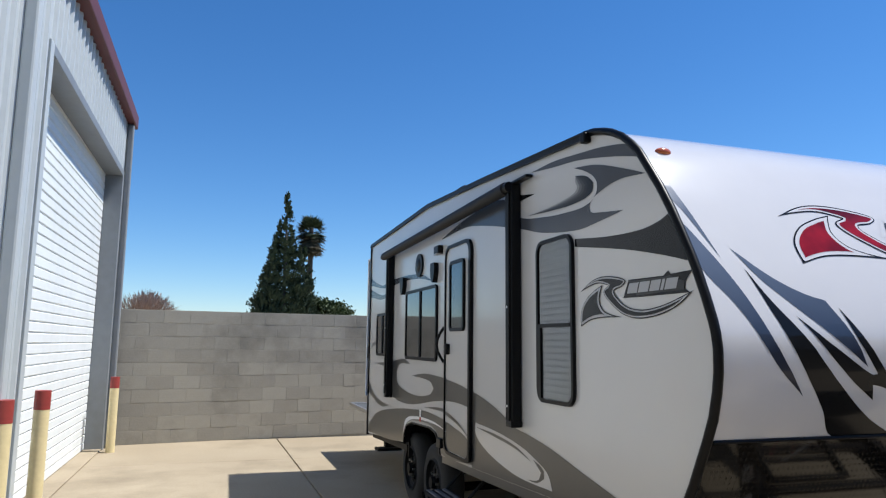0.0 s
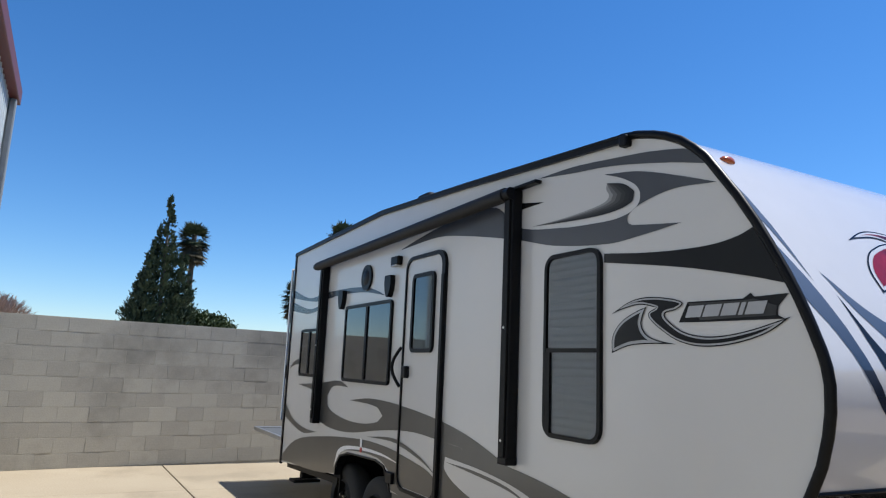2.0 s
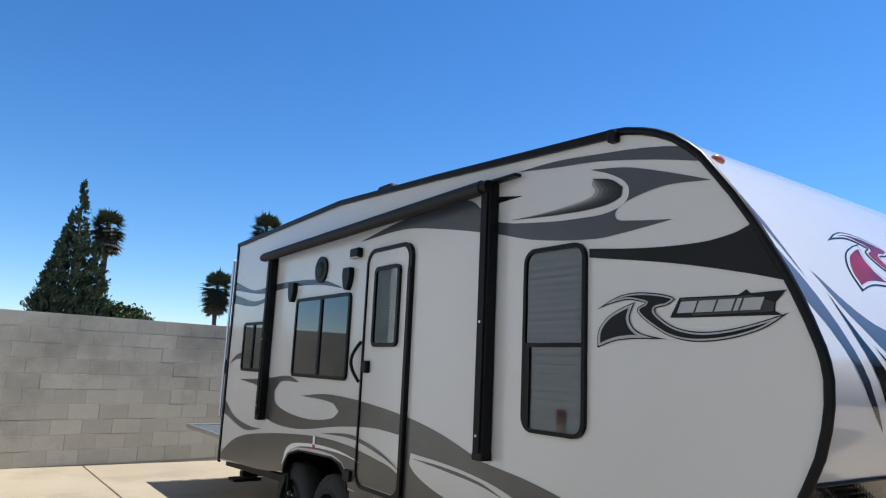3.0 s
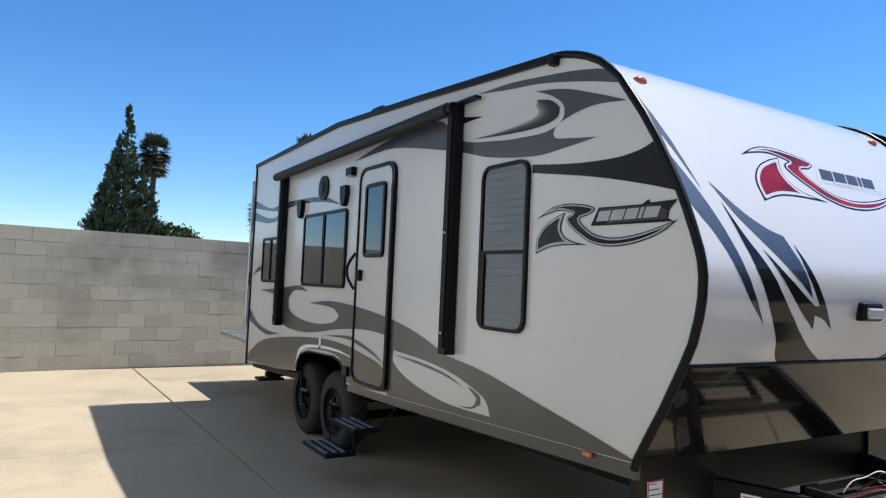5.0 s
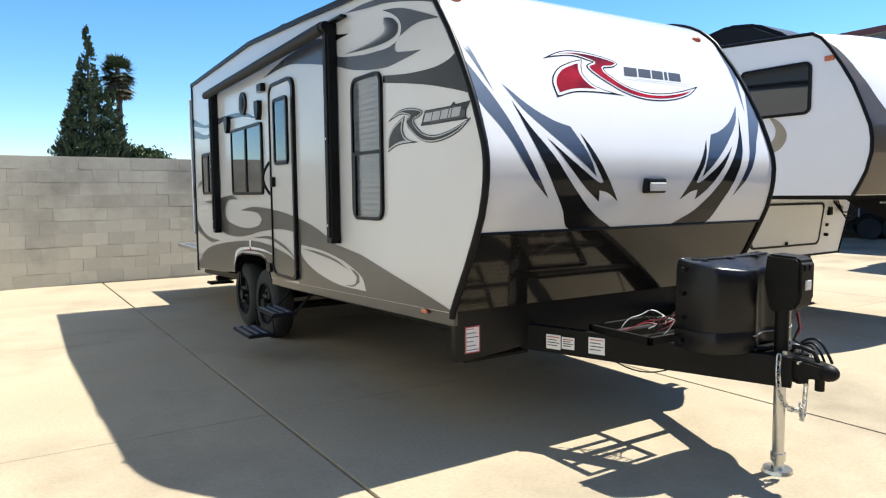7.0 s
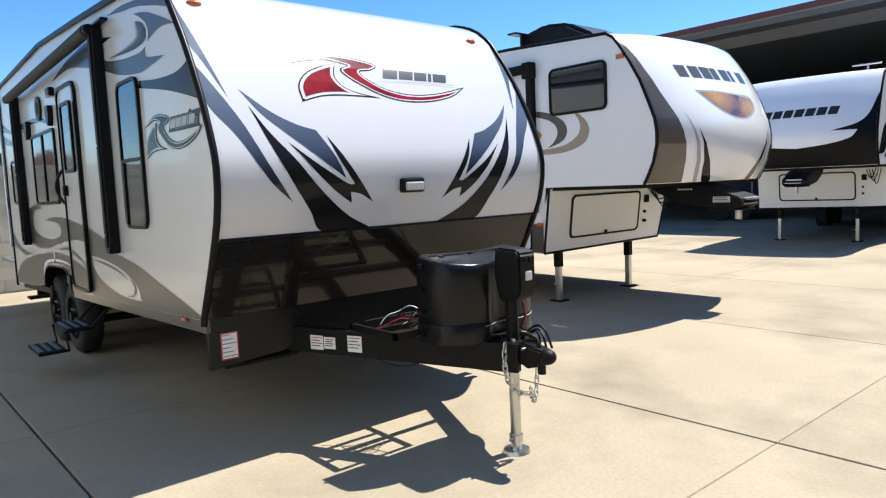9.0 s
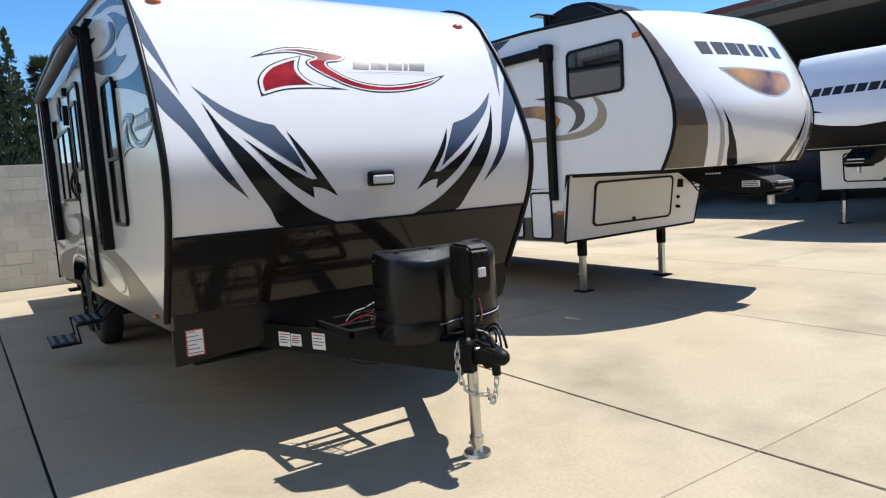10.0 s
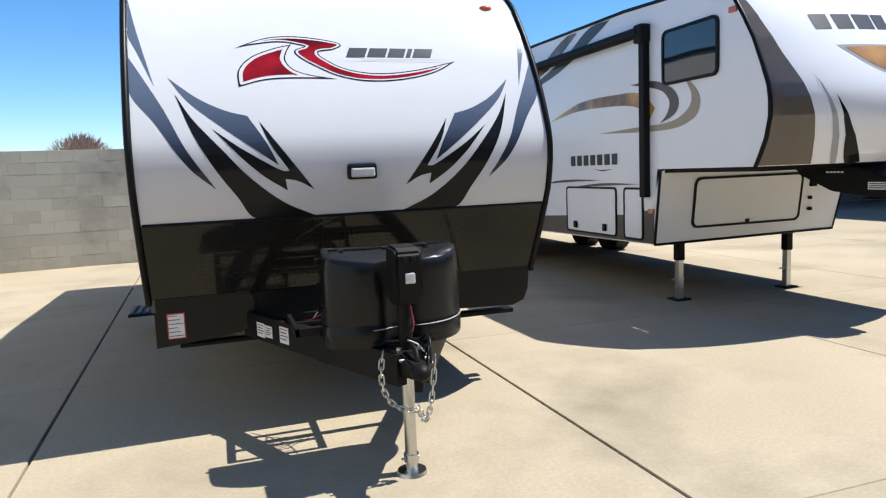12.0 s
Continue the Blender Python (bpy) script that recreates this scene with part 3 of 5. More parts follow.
# vinyl graphics on the door side
DECALS = [
    ("stripe", SLATE, [(1.59, 2.695), (1.28, 2.69), (0.98, 2.66), (0.67, 2.62), (0.44, 2.56), (0.39, 2.49), (0.62, 2.55), (0.97, 2.62), (1.28, 2.655)]),
    ("swoosh", SLATE, [(3.45, 2.52), (3.10, 2.57), (2.70, 2.61), (2.04, 2.61), (1.78, 2.44), (1.37, 2.37), (1.10, 2.35), (0.91, 2.35), (0.80, 2.39), (0.79, 2.46),
                       (0.88, 2.53), (1.03, 2.59), (0.79, 2.55), (0.54, 2.47), (0.35, 2.40), (0.58, 2.42), (0.78, 2.39), (0.86, 2.35), (0.86, 2.31), (0.78, 2.29),
                       (0.54, 2.26), (0.77, 2.24), (1.00, 2.23), (1.43, 2.28), (1.77, 2.36), (2.34, 2.47), (2.79, 2.53)]),
    ("wedge", BLACKV, [(1.03, 2.185), (0.70, 2.15), (0.41, 2.14), (0.26, 2.158), (0.17, 2.19), (0.03, 1.945), (0.22, 1.995), (0.55, 2.065), (1.03, 2.14)]),
    ("tip", BLACKV, [(1.80, 2.59), (1.53, 2.545), (1.80, 2.54)]),
    ("wave", SLATE, [(6.36, 2.42), (5.75, 2.29), (5.25, 2.31), (4.47, 2.30), (4.03, 2.26), (3.68, 2.17), (4.17, 2.235), (4.79, 2.255), (5.53, 2.24), (6.36, 2.33)]),
    ("wave", SLATE, [(6.36, 2.28), (5.72, 2.17), (5.23, 2.21), (5.23, 2.17), (5.72, 2.12), (6.36, 2.18)]),
    ("wave", TAUPE, [(6.36, 1.50), (6.17, 1.60), (5.86, 1.66), (5.86, 1.58), (6.16, 1.56)]),
    ("band", TAUPE, [(5.96, 1.36), (5.18, 1.40), (4.66, 1.44), (4.41, 1.39), (4.82, 1.38), (4.97, 1.29), (4.93, 1.19), (4.61, 1.12), (4.14, 1.10), (3.74, 1.14),
                     (3.62, 1.20), (3.75, 1.26), (4.36, 1.28), (3.90, 1.32), (3.39, 1.31), (2.95, 1.28), (2.61, 1.24), (2.22, 1.17), (1.82, 1.06), (2.13, 1.085),
                     (2.55, 1.11), (3.04, 1.13), (3.60, 1.09), (4.35, 1.00), (4.93, 1.00), (5.36, 1.07), (5.22, 1.19), (5.36, 1.30)]),
    ("hook", TAUPE, [(6.36, 1.12), (6.04, 0.98), (5.59, 0.92), (5.20, 0.92), (5.69, 0.87), (6.36, 0.98)]),
    ("lower_band", TAUPE, [(6.36, 0.56), (5.89, 0.77), (5.10, 0.89), (4.12, 0.97), (3.59, 0.975), (3.01, 0.93), (2.66, 0.85), (2.62, 0.70), (3.40, 0.67), (3.46, 0.80),
                           (3.70, 0.87), (4.32, 0.85), (4.52, 0.80), (4.64, 0.61), (6.36, 0.50)]),
    ("ribbon", TAUPE, [(3.92, 1.01), (3.36, 1.05), (2.92, 0.98), (2.64, 0.88), (2.91, 0.955), (3.35, 1.02)]),
    ("arch_line", PAPER, [(4.66, 0.66), (4.56, 0.83), (4.20, 0.90), (3.62, 0.915), (3.20, 0.87), (3.62, 0.895), (4.18, 0.875), (4.50, 0.81)]),
    ("front_band", TAUPE, [(2.64, 1.115), (2.06, 1.08), (1.45, 1.02), (0.92, 0.92), (0.58, 0.855), (0.245, 0.785), (0.25, 0.775), (2.64, 0.682)]),
    ("leaf", SIDING, [(2.56, 0.94), (2.35, 0.85), (2.03, 0.79), (1.75, 0.765), (1.33, 0.77), (1.38, 0.85), (1.50, 0.90), (1.76, 0.96), (2.12, 1.00), (2.56, 1.02)]),
    ("leaf_shade", TAUPE, [(1.67, 0.775), (1.51, 0.80), (1.47, 0.85), (1.58, 0.91), (1.44, 0.87), (1.43, 0.82), (1.53, 0.78)]),
    ("leaf_vein", TAUPE, [(2.56, 0.99), (2.20, 0.985), (1.83, 0.95), (1.60, 0.89), (1.85, 0.935), (2.20, 0.965)]),
]
layer = {"leaf": 0.005, "leaf_shade": 0.007, "leaf_vein": 0.007, "arch_line": 0.005, "ribbon": 0.005, "band": 0.003}
for name, mat, pts in DECALS:
    off = layer.get(name, 0.003)
    part("graphic_" + name, sheet(spline(pts), lambda u, v: side(u, v, off)), mat, rv)


# a crescent whose ink fades inwards in narrow strips
CRES_OUT = [(1.01, 2.54), (0.89, 2.51), (0.82, 2.46), (0.84, 2.41), (0.99, 2.385), (1.26, 2.392), (1.64, 2.42)]
CRES_IN = [(1.01, 2.54), (1.015, 2.508), (0.995, 2.472), (1.02, 2.448), (1.12, 2.432), (1.34, 2.420), (1.64, 2.42)]
for k in range(6):
    tone = 0.007 * (0.40 / 0.007) ** (k / 5.5)
    ink = material("crescent_ink", (tone, tone * 0.97, tone * 0.92), 0.3, grain=5, spec=0.3)
    a, b = ([(p[0] + (q[0] - p[0]) * f, p[1] + (q[1] - p[1]) * f) for p, q in zip(CRES_OUT, CRES_IN)] for f in (k / 6, (k + 1) / 6))
    part("graphic_crescent", sheet(spline(a + b[-2:0:-1], 5), lambda u, v: side(u, v, 0.0035)), ink, rv)


def emblem(put, fill, rim, edge, plate_edge, glyph, bar, off, cuts=(), ucut=()):
    """A winged swoosh emblem in a unit frame, with plain bars in place of writing."""
    swoop = [(0.005, 0.747), (0.136, 0.960), (0.245, 1.016), (0.390, 0.960), (0.470, 0.861), (0.432, 0.747), (0.364, 0.690), (0.406, 0.500), (0.496, 0.330), (0.624, 0.265),
             (0.791, 0.330), (1.004, 0.531), (0.886, 0.282), (0.727, 0.131), (0.572, 0.100), (0.449, 0.190), (0.350, 0.380), (0.275, 0.584), (0.260, 0.718), (0.311, 0.810),
             (0.203, 0.884), (0.092, 0.829)]
    horn = [(0.007, -0.008), (0.013, 0.322), (0.074, 0.584), (0.170, 0.755), (0.248, 0.840), (0.225, 0.682), (0.215, 0.510), (0.250, 0.320), (0.321, 0.220), (0.431, 0.147),
            (0.237, 0.155), (0.120, 0.120)]
    plate = [(0.445, 0.520), (0.498, 0.865), (0.787, 0.850), (0.826, 0.930), (0.843, 0.865), (0.997, 0.880), (0.950, 0.698), (0.945, 0.563), (0.975, 0.500), (0.567, 0.510)]
    made = [("emblem_plate", sheet(plate, lambda u, v: put(u, v, off - 0.0015), cuts, ucut), plate_edge),
            ("emblem_panel", sheet(inset(plate, (0.007, 0.030)), lambda u, v: put(u, v, off), cuts, ucut), glyph)]
    for shape, du, dv in ((horn, 0.022, 0.078), (swoop, 0.017, 0.052)):
        line = spline(shape, 6)
        made.append(("emblem_edge", sheet(line, lambda u, v: put(u, v, off), cuts, ucut), edge))
        made.append(("emblem", sheet(inset(line, (0.006, 0.022)), lambda u, v: put(u, v, off + 0.0015), cuts, ucut), rim))
        made.append(("emblem_fill", sheet(inset(line, (du, dv)), lambda u, v: put(u, v, off + 0.003), cuts, ucut), fill))
    u0 = 0.485
    for w in (0.085, 0.085, 0.078, 0.022, 0.088):
        q = [(u0, 0.595), (u0 + w, 0.595), (u0 + w + 0.022, 0.79), (u0 + 0.022, 0.79)]
        made.append(("emblem_bar", sheet(q, lambda u, v: put(u, v, off + 0.0014), cuts, ucut), bar))
        u0 += w + 0.010
    return made


for name, bm, mat in emblem(lambda u, v, w: side(0.98 - 0.935 * u, 1.70 + 0.245 * v, w), BLACKV, SILVER, BLACKV, BLACKV, CHARCOAL, SILVER, 0.0045):
    part(name, bm, mat, rv)
for name, bm, mat in emblem(lambda u, v, w: front(0.57 + 1.33 * u, 1.97 + 0.31 * v, w), RED, GELCOAT, BLACKV, GELCOAT, GELCOAT, SLATE, 0.0026,
                             [(z - 1.97) / 0.31 for z in LEVELS], [(x - 0.57) / 1.33 for x in COLS]):
    part(name, bm, mat, rv, smooth=50)

FRONT_DECALS = [
    ("edge_blade", FADEBLUE, [(0.015, 2.52), (0.06, 2.30), (0.14, 1.97), (0.06, 2.17), (0.015, 2.28)]),
    ("blade", FADEBLUE, [(0.015, 2.14), (0.05, 2.08), (0.18, 1.84), (0.28, 1.62), (0.42, 1.40), (0.28, 1.53), (0.13, 1.77), (0.015, 1.94)]),
    ("wing", FADEBLUE, [(0.21, 2.02), (0.36, 1.90), (0.50, 1.83), (0.61, 1.80), (0.70, 1.65), (0.76, 1.52), (0.60, 1.64), (0.44, 1.765), (0.30, 1.89)]),
    ("claw", BLACKV, [(0.24, 1.93), (0.32, 1.79), (0.46, 1.62), (0.59, 1.47), (0.77, 1.32), (0.95, 1.23), (0.62, 1.23), (0.53, 1.35), (0.42, 1.51), (0.32, 1.70)]),
    ("claw", BLACKV, [(0.42, 1.73), (0.55, 1.63), (0.69, 1.54), (0.78, 1.49), (0.815, 1.49), (0.72, 1.64), (0.67, 1.77), (0.79, 1.60), (0.95, 1.38), (0.86, 1.43),
                      (0.79, 1.445), (0.80, 1.38), (0.68, 1.46), (0.57, 1.56), (0.49, 1.65)]),
]
for name, mat, pts in FRONT_DECALS:
    for mirror in (False, True):
        q = [((W - u) if mirror else u, v) for u, v in pts]
        part("graphic_" + name, sheet(spline(q, 6, 35 if name == "wing" else 76), front, LEVELS, COLS), mat, rv, smooth=50)


def window(u0, v0, u1, v1, r, parent, put, split=None, blind=False, name="window", cloth=None, edge=0.028):
    """A radius-cornered window: black frame, tinted pane, bars and, inside, a pleated blind."""
    o, i = rounded(u0, v0, u1, v1, r), rounded(u0 + edge, v0 + edge, u1 - edge, v1 - edge, max(r - edge, 0.01))
    win = part(name, ring(o, i, put, 0.0, 0.022), TRIM, parent, "black-framed tinted window")
    if blind:
        bm, bow = bmesh.new(), 0.0035 if cloth else 0.0062
        n = int((v1 - v0 - 2 * edge) / 0.036)
        for k in range(n):
            za = v0 + edge + (v1 - v0 - 2 * edge) * k / n
            zb = v0 + edge + (v1 - v0 - 2 * edge) * (k + 1) / n
            zm = (za + zb) / 2
            q = [bm.verts.new(put(u, z, w)) for u, z, w in ((u0 + edge, za, 0.003), (u1 - edge, za, 0.003), (u1 - edge, zm, bow), (u0 + edge, zm, bow))]
            t = [bm.verts.new(put(u, z, 0.003)) for u, z in ((u1 - edge, zb), (u0 + edge, zb))]
            bm.faces.new(q)
            bm.faces.new((q[3], q[2], t[0], t[1]))
        part("blind", bm, cloth or BLIND, win, "pale roller shade" if cloth else "grey pleated blind")
    bm = prism(i, put, 0.011, 0.014)
    p = part("pane", bm, PANE if blind else TINT, win)
    if blind:
        p.visible_shadow = False
    if split:
        for a, b in split:
            part("bar", prism([(a[0], a[1]), (b[0], a[1]), (b[0], b[1]), (a[0], b[1])], put, 0.012, 0.024), TRIM, win)
    return win


window(1.04, 1.262, 1.49, 2.225, 0.08, rv, side, [((1.068, 1.70), (1.462, 1.722)), ((1.430, 1.288), (1.464, 1.70))], True, edge=0.022)
window(3.52, 1.44, 4.58, 2.13, 0.05, rv, side, [((4.02, 1.47), (4.06, 2.10))])
window(5.31, 1.45, 5.93, 1.95, 0.05, rv, side, [((5.60, 1.48), (5.64, 1.92))])

# entry door
o, i = rounded(2.63, 0.70, 3.27, 2.43, 0.11), rounded(2.675, 0.725, 3.255, 2.402, 0.09)
door = part("door", prism(i, side, 0.0, 0.012), SIDING, rv, "cream entry door, shut")
part("door_frame", ring(o, i, side, 0.0, 0.026), TRIM, door, "black door surround")
window(2.775, 1.70, 3.13, 2.285, 0.05, door, lambda u, v, w: side(u, v, w + 0.012), blind=True, name="door_window", cloth=SHADE)
part("latch", box((-0.05, 3.15, 1.51), (-0.008, 3.215, 1.60), 0.012), TRIM, door, "black latch")
part("grab_handle", tube([(-0.012 - 0.05 * math.sin(math.pi * k / 12), 3.31 + 0.05 * math.sin(math.pi * k / 12), 1.44 + 0.30 * k / 12) for k in range(13)], 0.013), TRIM, rv,
     "black grab handle", smooth=60)
part("hinge_bar", box((-0.032, 2.635, 0.72), (-0.02, 2.675, 2.25), 0.004), TRIM, door)

for name, mat, pts in DECALS:
    if name in ("band", "ribbon", "lower_band", "swoosh", "arch_line"):
        off = 0.0145 + layer.get(name, 0.003) - 0.003
        bm = clipped(spline(pts), lambda u, v: side(u, v, off), 2.677, 3.253, 0.73, 2.38)
        if bm:
            part("graphic_" + name, bm, mat, door)

# awning with two arms
awn = part("awning", rod((-0.085, 1.80, 2.63), (-0.085, 5.30, 2.585), 0.044, n=20), AWNCLOTH, rv, "rolled black awning with folded arms", smooth=50)
for y, zt, zb in ((1.78, 2.66, 1.09), (5.18, 2.60, 1.02)):
    part("arm", box((-0.075, y - 0.042, zb), (-0.004, y + 0.042, zt), 0.008), TRIM, awn)
    part("inner_arm", box((-0.088, y - 0.028, zb + 0.03), (-0.077, y + 0.028, zt - 0.02), 0.004), CHASSIS, awn)
    part("foot", box((-0.080, y - 0.045, zb - 0.012), (-0.004, y + 0.045, zb + 0.03), 0.006), TRIM, awn)
    for z in (zb + 0.12, zb + 0.75):
        part("bolt", rod((-0.087, y, z), (-0.092, y, z), 0.008, n=8), CHROME, awn)
part("bracket", box((-0.06, 1.54, 2.655), (-0.01, 1.86, 2.675), 0.005), TRIM, awn)
for y in (1.74, 5.30):
    part("end_cap", rod((-0.085, y, 2.63 if y < 3 else 2.585), (-0.085, y + 0.06, 2.63 if y < 3 else 2.585), 0.036, n=20), TRIM, awn, smooth=40)

# fittings on the wall
for y, z in ((3.58, 2.25), (4.68, 2.21)):
    bm = prism(spline([(y - 0.055, z + 0.075), (y + 0.055, z + 0.075), (y + 0.06, z), (y + 0.02, z - 0.095), (y - 0.02, z - 0.095), (y - 0.06, z)], 4), side, 0.0, 0.045)
    part("speaker", bm, TRIM, rv, "black outdoor speaker")
part("porch_light", box((-0.05, 3.39, 2.395), (0.0, 3.53, 2.47), 0.012), TRIM, rv)
part("light_lens", box((-0.058, 3.41, 2.385), (-0.012, 3.51, 2.398), 0.004), LENS_WHITE, rv)
bm = rod((0, 4.11, 2.36), (-0.02, 4.11, 2.36), 0.115, n=28)
part("round_vent", bm, TRIM, rv, smooth=40)
bm = rod((-0.018, 4.11, 2.36), (-0.032, 4.11, 2.36), 0.075, r2=0.05, n=24)
part("vent_cover", bm, TRIM, rv, smooth=40)
part("socket", box((-0.03, 3.34, 0.72), (0.0, 3.45, 0.80), 0.006), TRIM, rv)
part("tag", box((-0.009, 4.0, 0.91), (-0.006, 4.04, 0.98)), PAPER, rv)
part("tag", box((-0.009, 4.0, 0.87), (-0.006, 4.04, 0.908)), REDINK, rv)
ARCH_IN = [(3.42, 0.655), (3.455, 0.752), (3.55, 0.818), (3.702, 0.842), (4.318, 0.822), (4.49, 0.778), (4.585, 0.694), (4.602, 0.60)]
part("fender", band(arch, ARCH_IN, lambda u, v, w: Vector((w, u, v)), -0.012, 0.056), TRIM, rv)
part("wheel_well", box((0.052, 3.40, 0.845), (0.5, 4.62, 0.87)), CHASSIS, rv)
part("wheel_well", box((0.052, 4.62, 0.45), (0.5, 4.64, 0.845)), CHASSIS, rv)
part("wheel_well", box((0.48, 3.40, 0.45), (0.5, 4.62, 0.845)), CHASSIS, rv)


def wheel(y, z, x, out):
    r = 0.335
    tyre_prof = [(0.20, 0.0), (0.215, 0.015), (0.28, 0.0), (0.33, 0.02), (0.35, 0.05), (0.35, 0.16), (0.33, 0.19), (0.28, 0.21), (0.20, 0.20)]
    bm = bmesh.new()
    n = 40
    rings = []
    for k in range(n):
        a = 2 * math.pi * k / n
        rings.append([bm.verts.new((x - out * w, y + rad * math.cos(a), z + rad * math.sin(a))) for rad, w in tyre_prof])
    for k in range(n):
        p, q = rings[k], rings[(k + 1) % n]
        for j in range(len(tyre_prof) - 1):
            bm.faces.new((p[j], p[j + 1], q[j + 1], q[j]))
    wh = part("wheel", bm, RUBBER, rv, "black trailer wheel", smooth=35)
    bm = bmesh.new()
    prof = [(0.205, -0.0), (0.195, 0.03), (0.17, 0.05), (0.12, 0.03), (0.055, 0.02), (0.05, -0.02), (0.0, -0.02)]
    rings = [[bm.verts.new((x - out * w, y + max(rad, 0.002) * math.cos(2 * math.pi * k / n), z + max(rad, 0.002) * math.sin(2 * math.pi * k / n))) for rad, w in prof] for k in range(n)]
    for k in range(n):
        p, q = rings[k], rings[(k + 1) % n]
        for j in range(len(prof) - 1):
            if not (j == 3 and k % 8 in (0, 1, 2)):
                bm.faces.new((p[j], p[j + 1], q[j + 1], q[j]))
    part("rim", bm, CHASSIS, wh, "black spoked rim", smooth=30)
    for k in range(6):
        a = 2 * math.pi * k / 6
        part("lug_nut", rod((x - out * 0.03, y + 0.085 * math.cos(a), z + 0.085 * math.sin(a)), (x, y + 0.085 * math.cos(a), z + 0.085 * math.sin(a)), 0.011, n=6), CHROME, wh)


for y in (4.58, 3.82):
    wheel(y, 0.35, 0.06, -1)
    wheel(y, 0.35, W - 0.06, 1)
    part("axle", rod((0.2, y, 0.30), (W - 0.2, y, 0.30), 0.04), CHASSIS, rv)
for x in (0.42, W - 0.5):
    part("chassis_rail", prism([(0.30, 0.52), (2.6, 0.48), (6.38, 0.34), (6.38, 0.47), (2.6, 0.66), (0.30, 0.74)], lambda u, v, w: Vector((x + w, u, v)), 0.0, 0.08), CHASSIS, rv)
part("stabiliser", box((0.15, 6.05, 0.34), (0.75, 6.14, 0.40), 0.01), CHASSIS, rv)
part("stabiliser", box((0.05, 6.0, 0.30), (0.35, 6.2, 0.33), 0.01), CHASSIS, rv)
part("stabiliser", box((0.14, 0.34, 0.45), (0.62, 0.42, 0.475), 0.008), CHASSIS, rv)
part("stabiliser", box((1.85, 0.34, 0.44), (2.35, 0.42, 0.475), 0.008), CHASSIS, rv)
part("underbelly_trim", prism([(0.24, 0.70), (2.6, 0.62), (3.38, 0.60), (3.38, 0.66), (2.6, 0.685), (0.24, 0.775)], lambda u, v, w: Vector((w, u, v)), 0.004, 0.03), TAUPE, rv, "taupe sill band")

# folding steps
st = part("entry_step", box((-0.21, 2.74, 0.395), (0.01, 3.20, 0.42), 0.008), CHASSIS, rv, "black folding double entry step")
part("tread", box((-0.42, 2.74, 0.235), (-0.21, 3.20, 0.26), 0.008), CHASSIS, st)
for y in (2.73, 3.20):
    part("step_arm", tube([(0.14, y, 0.57), (-0.02, y, 0.41), (-0.22, y, 0.40), (-0.20, y, 0.25), (-0.42, y, 0.25)], 0.014), CHASSIS, st)
for x, z in ((-0.10, 0.422), (-0.315, 0.262)):
    for k in range(3):
        part("tread_grip", box((x - 0.095 + 0.066 * k, 2.77, z - 0.002), (x - 0.063 + 0.066 * k, 3.17, z + 0.008), 0.004), GRIP, st, "worn grey grip strip")

# rear platform
rack = part("rear_platform", box((0.09, 6.42, 0.66), (2.35, 8.0, 0.70), 0.006), STEELDARK, rv, "aluminium rear ramp platform folded down")
for x in (0.09, 2.33):
    part("rail", box((x - 0.02, 6.42, 0.665), (x + 0.02, 8.02, 0.715), 0.006), ALU, rack)
part("rail", box((0.07, 8.022, 0.665), (2.35, 8.06, 0.715), 0.006), ALU, rack)
part("strut", rod((0.30, 6.45, 0.56), (0.30, 7.2, 0.65), 0.014), CHASSIS, rack)
part("ladder_rail", tube([(-0.02, 6.44, 2.68), (-0.015, 6.475, 2.66), (-0.015, 6.475, 1.0), (-0.02, 6.44, 0.94)], 0.014), ALU, rv, smooth=60)
part("tail_light", box((-0.02, 6.41, 1.40), (0.05, 6.45, 1.56), 0.01), TRIM, rv)

# front light, markers, labels, roof gear
lamp = part("front_light", box((1.14, -0.125, 1.425), (1.31, -0.07, 1.515), 0.014), TRIM, rv, "white docking light with a black housing")
part("lens", box((1.155, -0.138, 1.437), (1.295, -0.12, 1.490), 0.01), LENS_WHITE, lamp)
for x in (0.14, W - 0.20):
    p = front(x, 2.53, 0.0)
    bm = bmesh.new()
    bmesh.ops.create_uvsphere(bm, u_segments=16, v_segments=8, radius=1, matrix=Matrix.LocRotScale(p, None, (0.045, 0.022, 0.022)))
    part("marker_light", bm, LENS_AMBER, rv, "amber marker light", smooth=60)
part("marker_light", box((-0.02, 0.50, 0.735), (0.0, 0.56, 0.76), 0.006), LENS_AMBER, rv)
part("roof_vent", box((0.9, 2.6, 2.83), (1.3, 3.0, 2.98), 0.03), ROOFSKIN, rv)
part("roof_vent", box((0.14, 3.28, 2.86), (0.38, 3.50, 3.01), 0.03), AWNCLOTH, rv, "dark plastic roof vent lid")
bm = rod((0.45, 4.9, 2.88), (0.45, 4.9, 3.0), 0.03)
part("roof_pipe", bm, ROOFSKIN, rv)


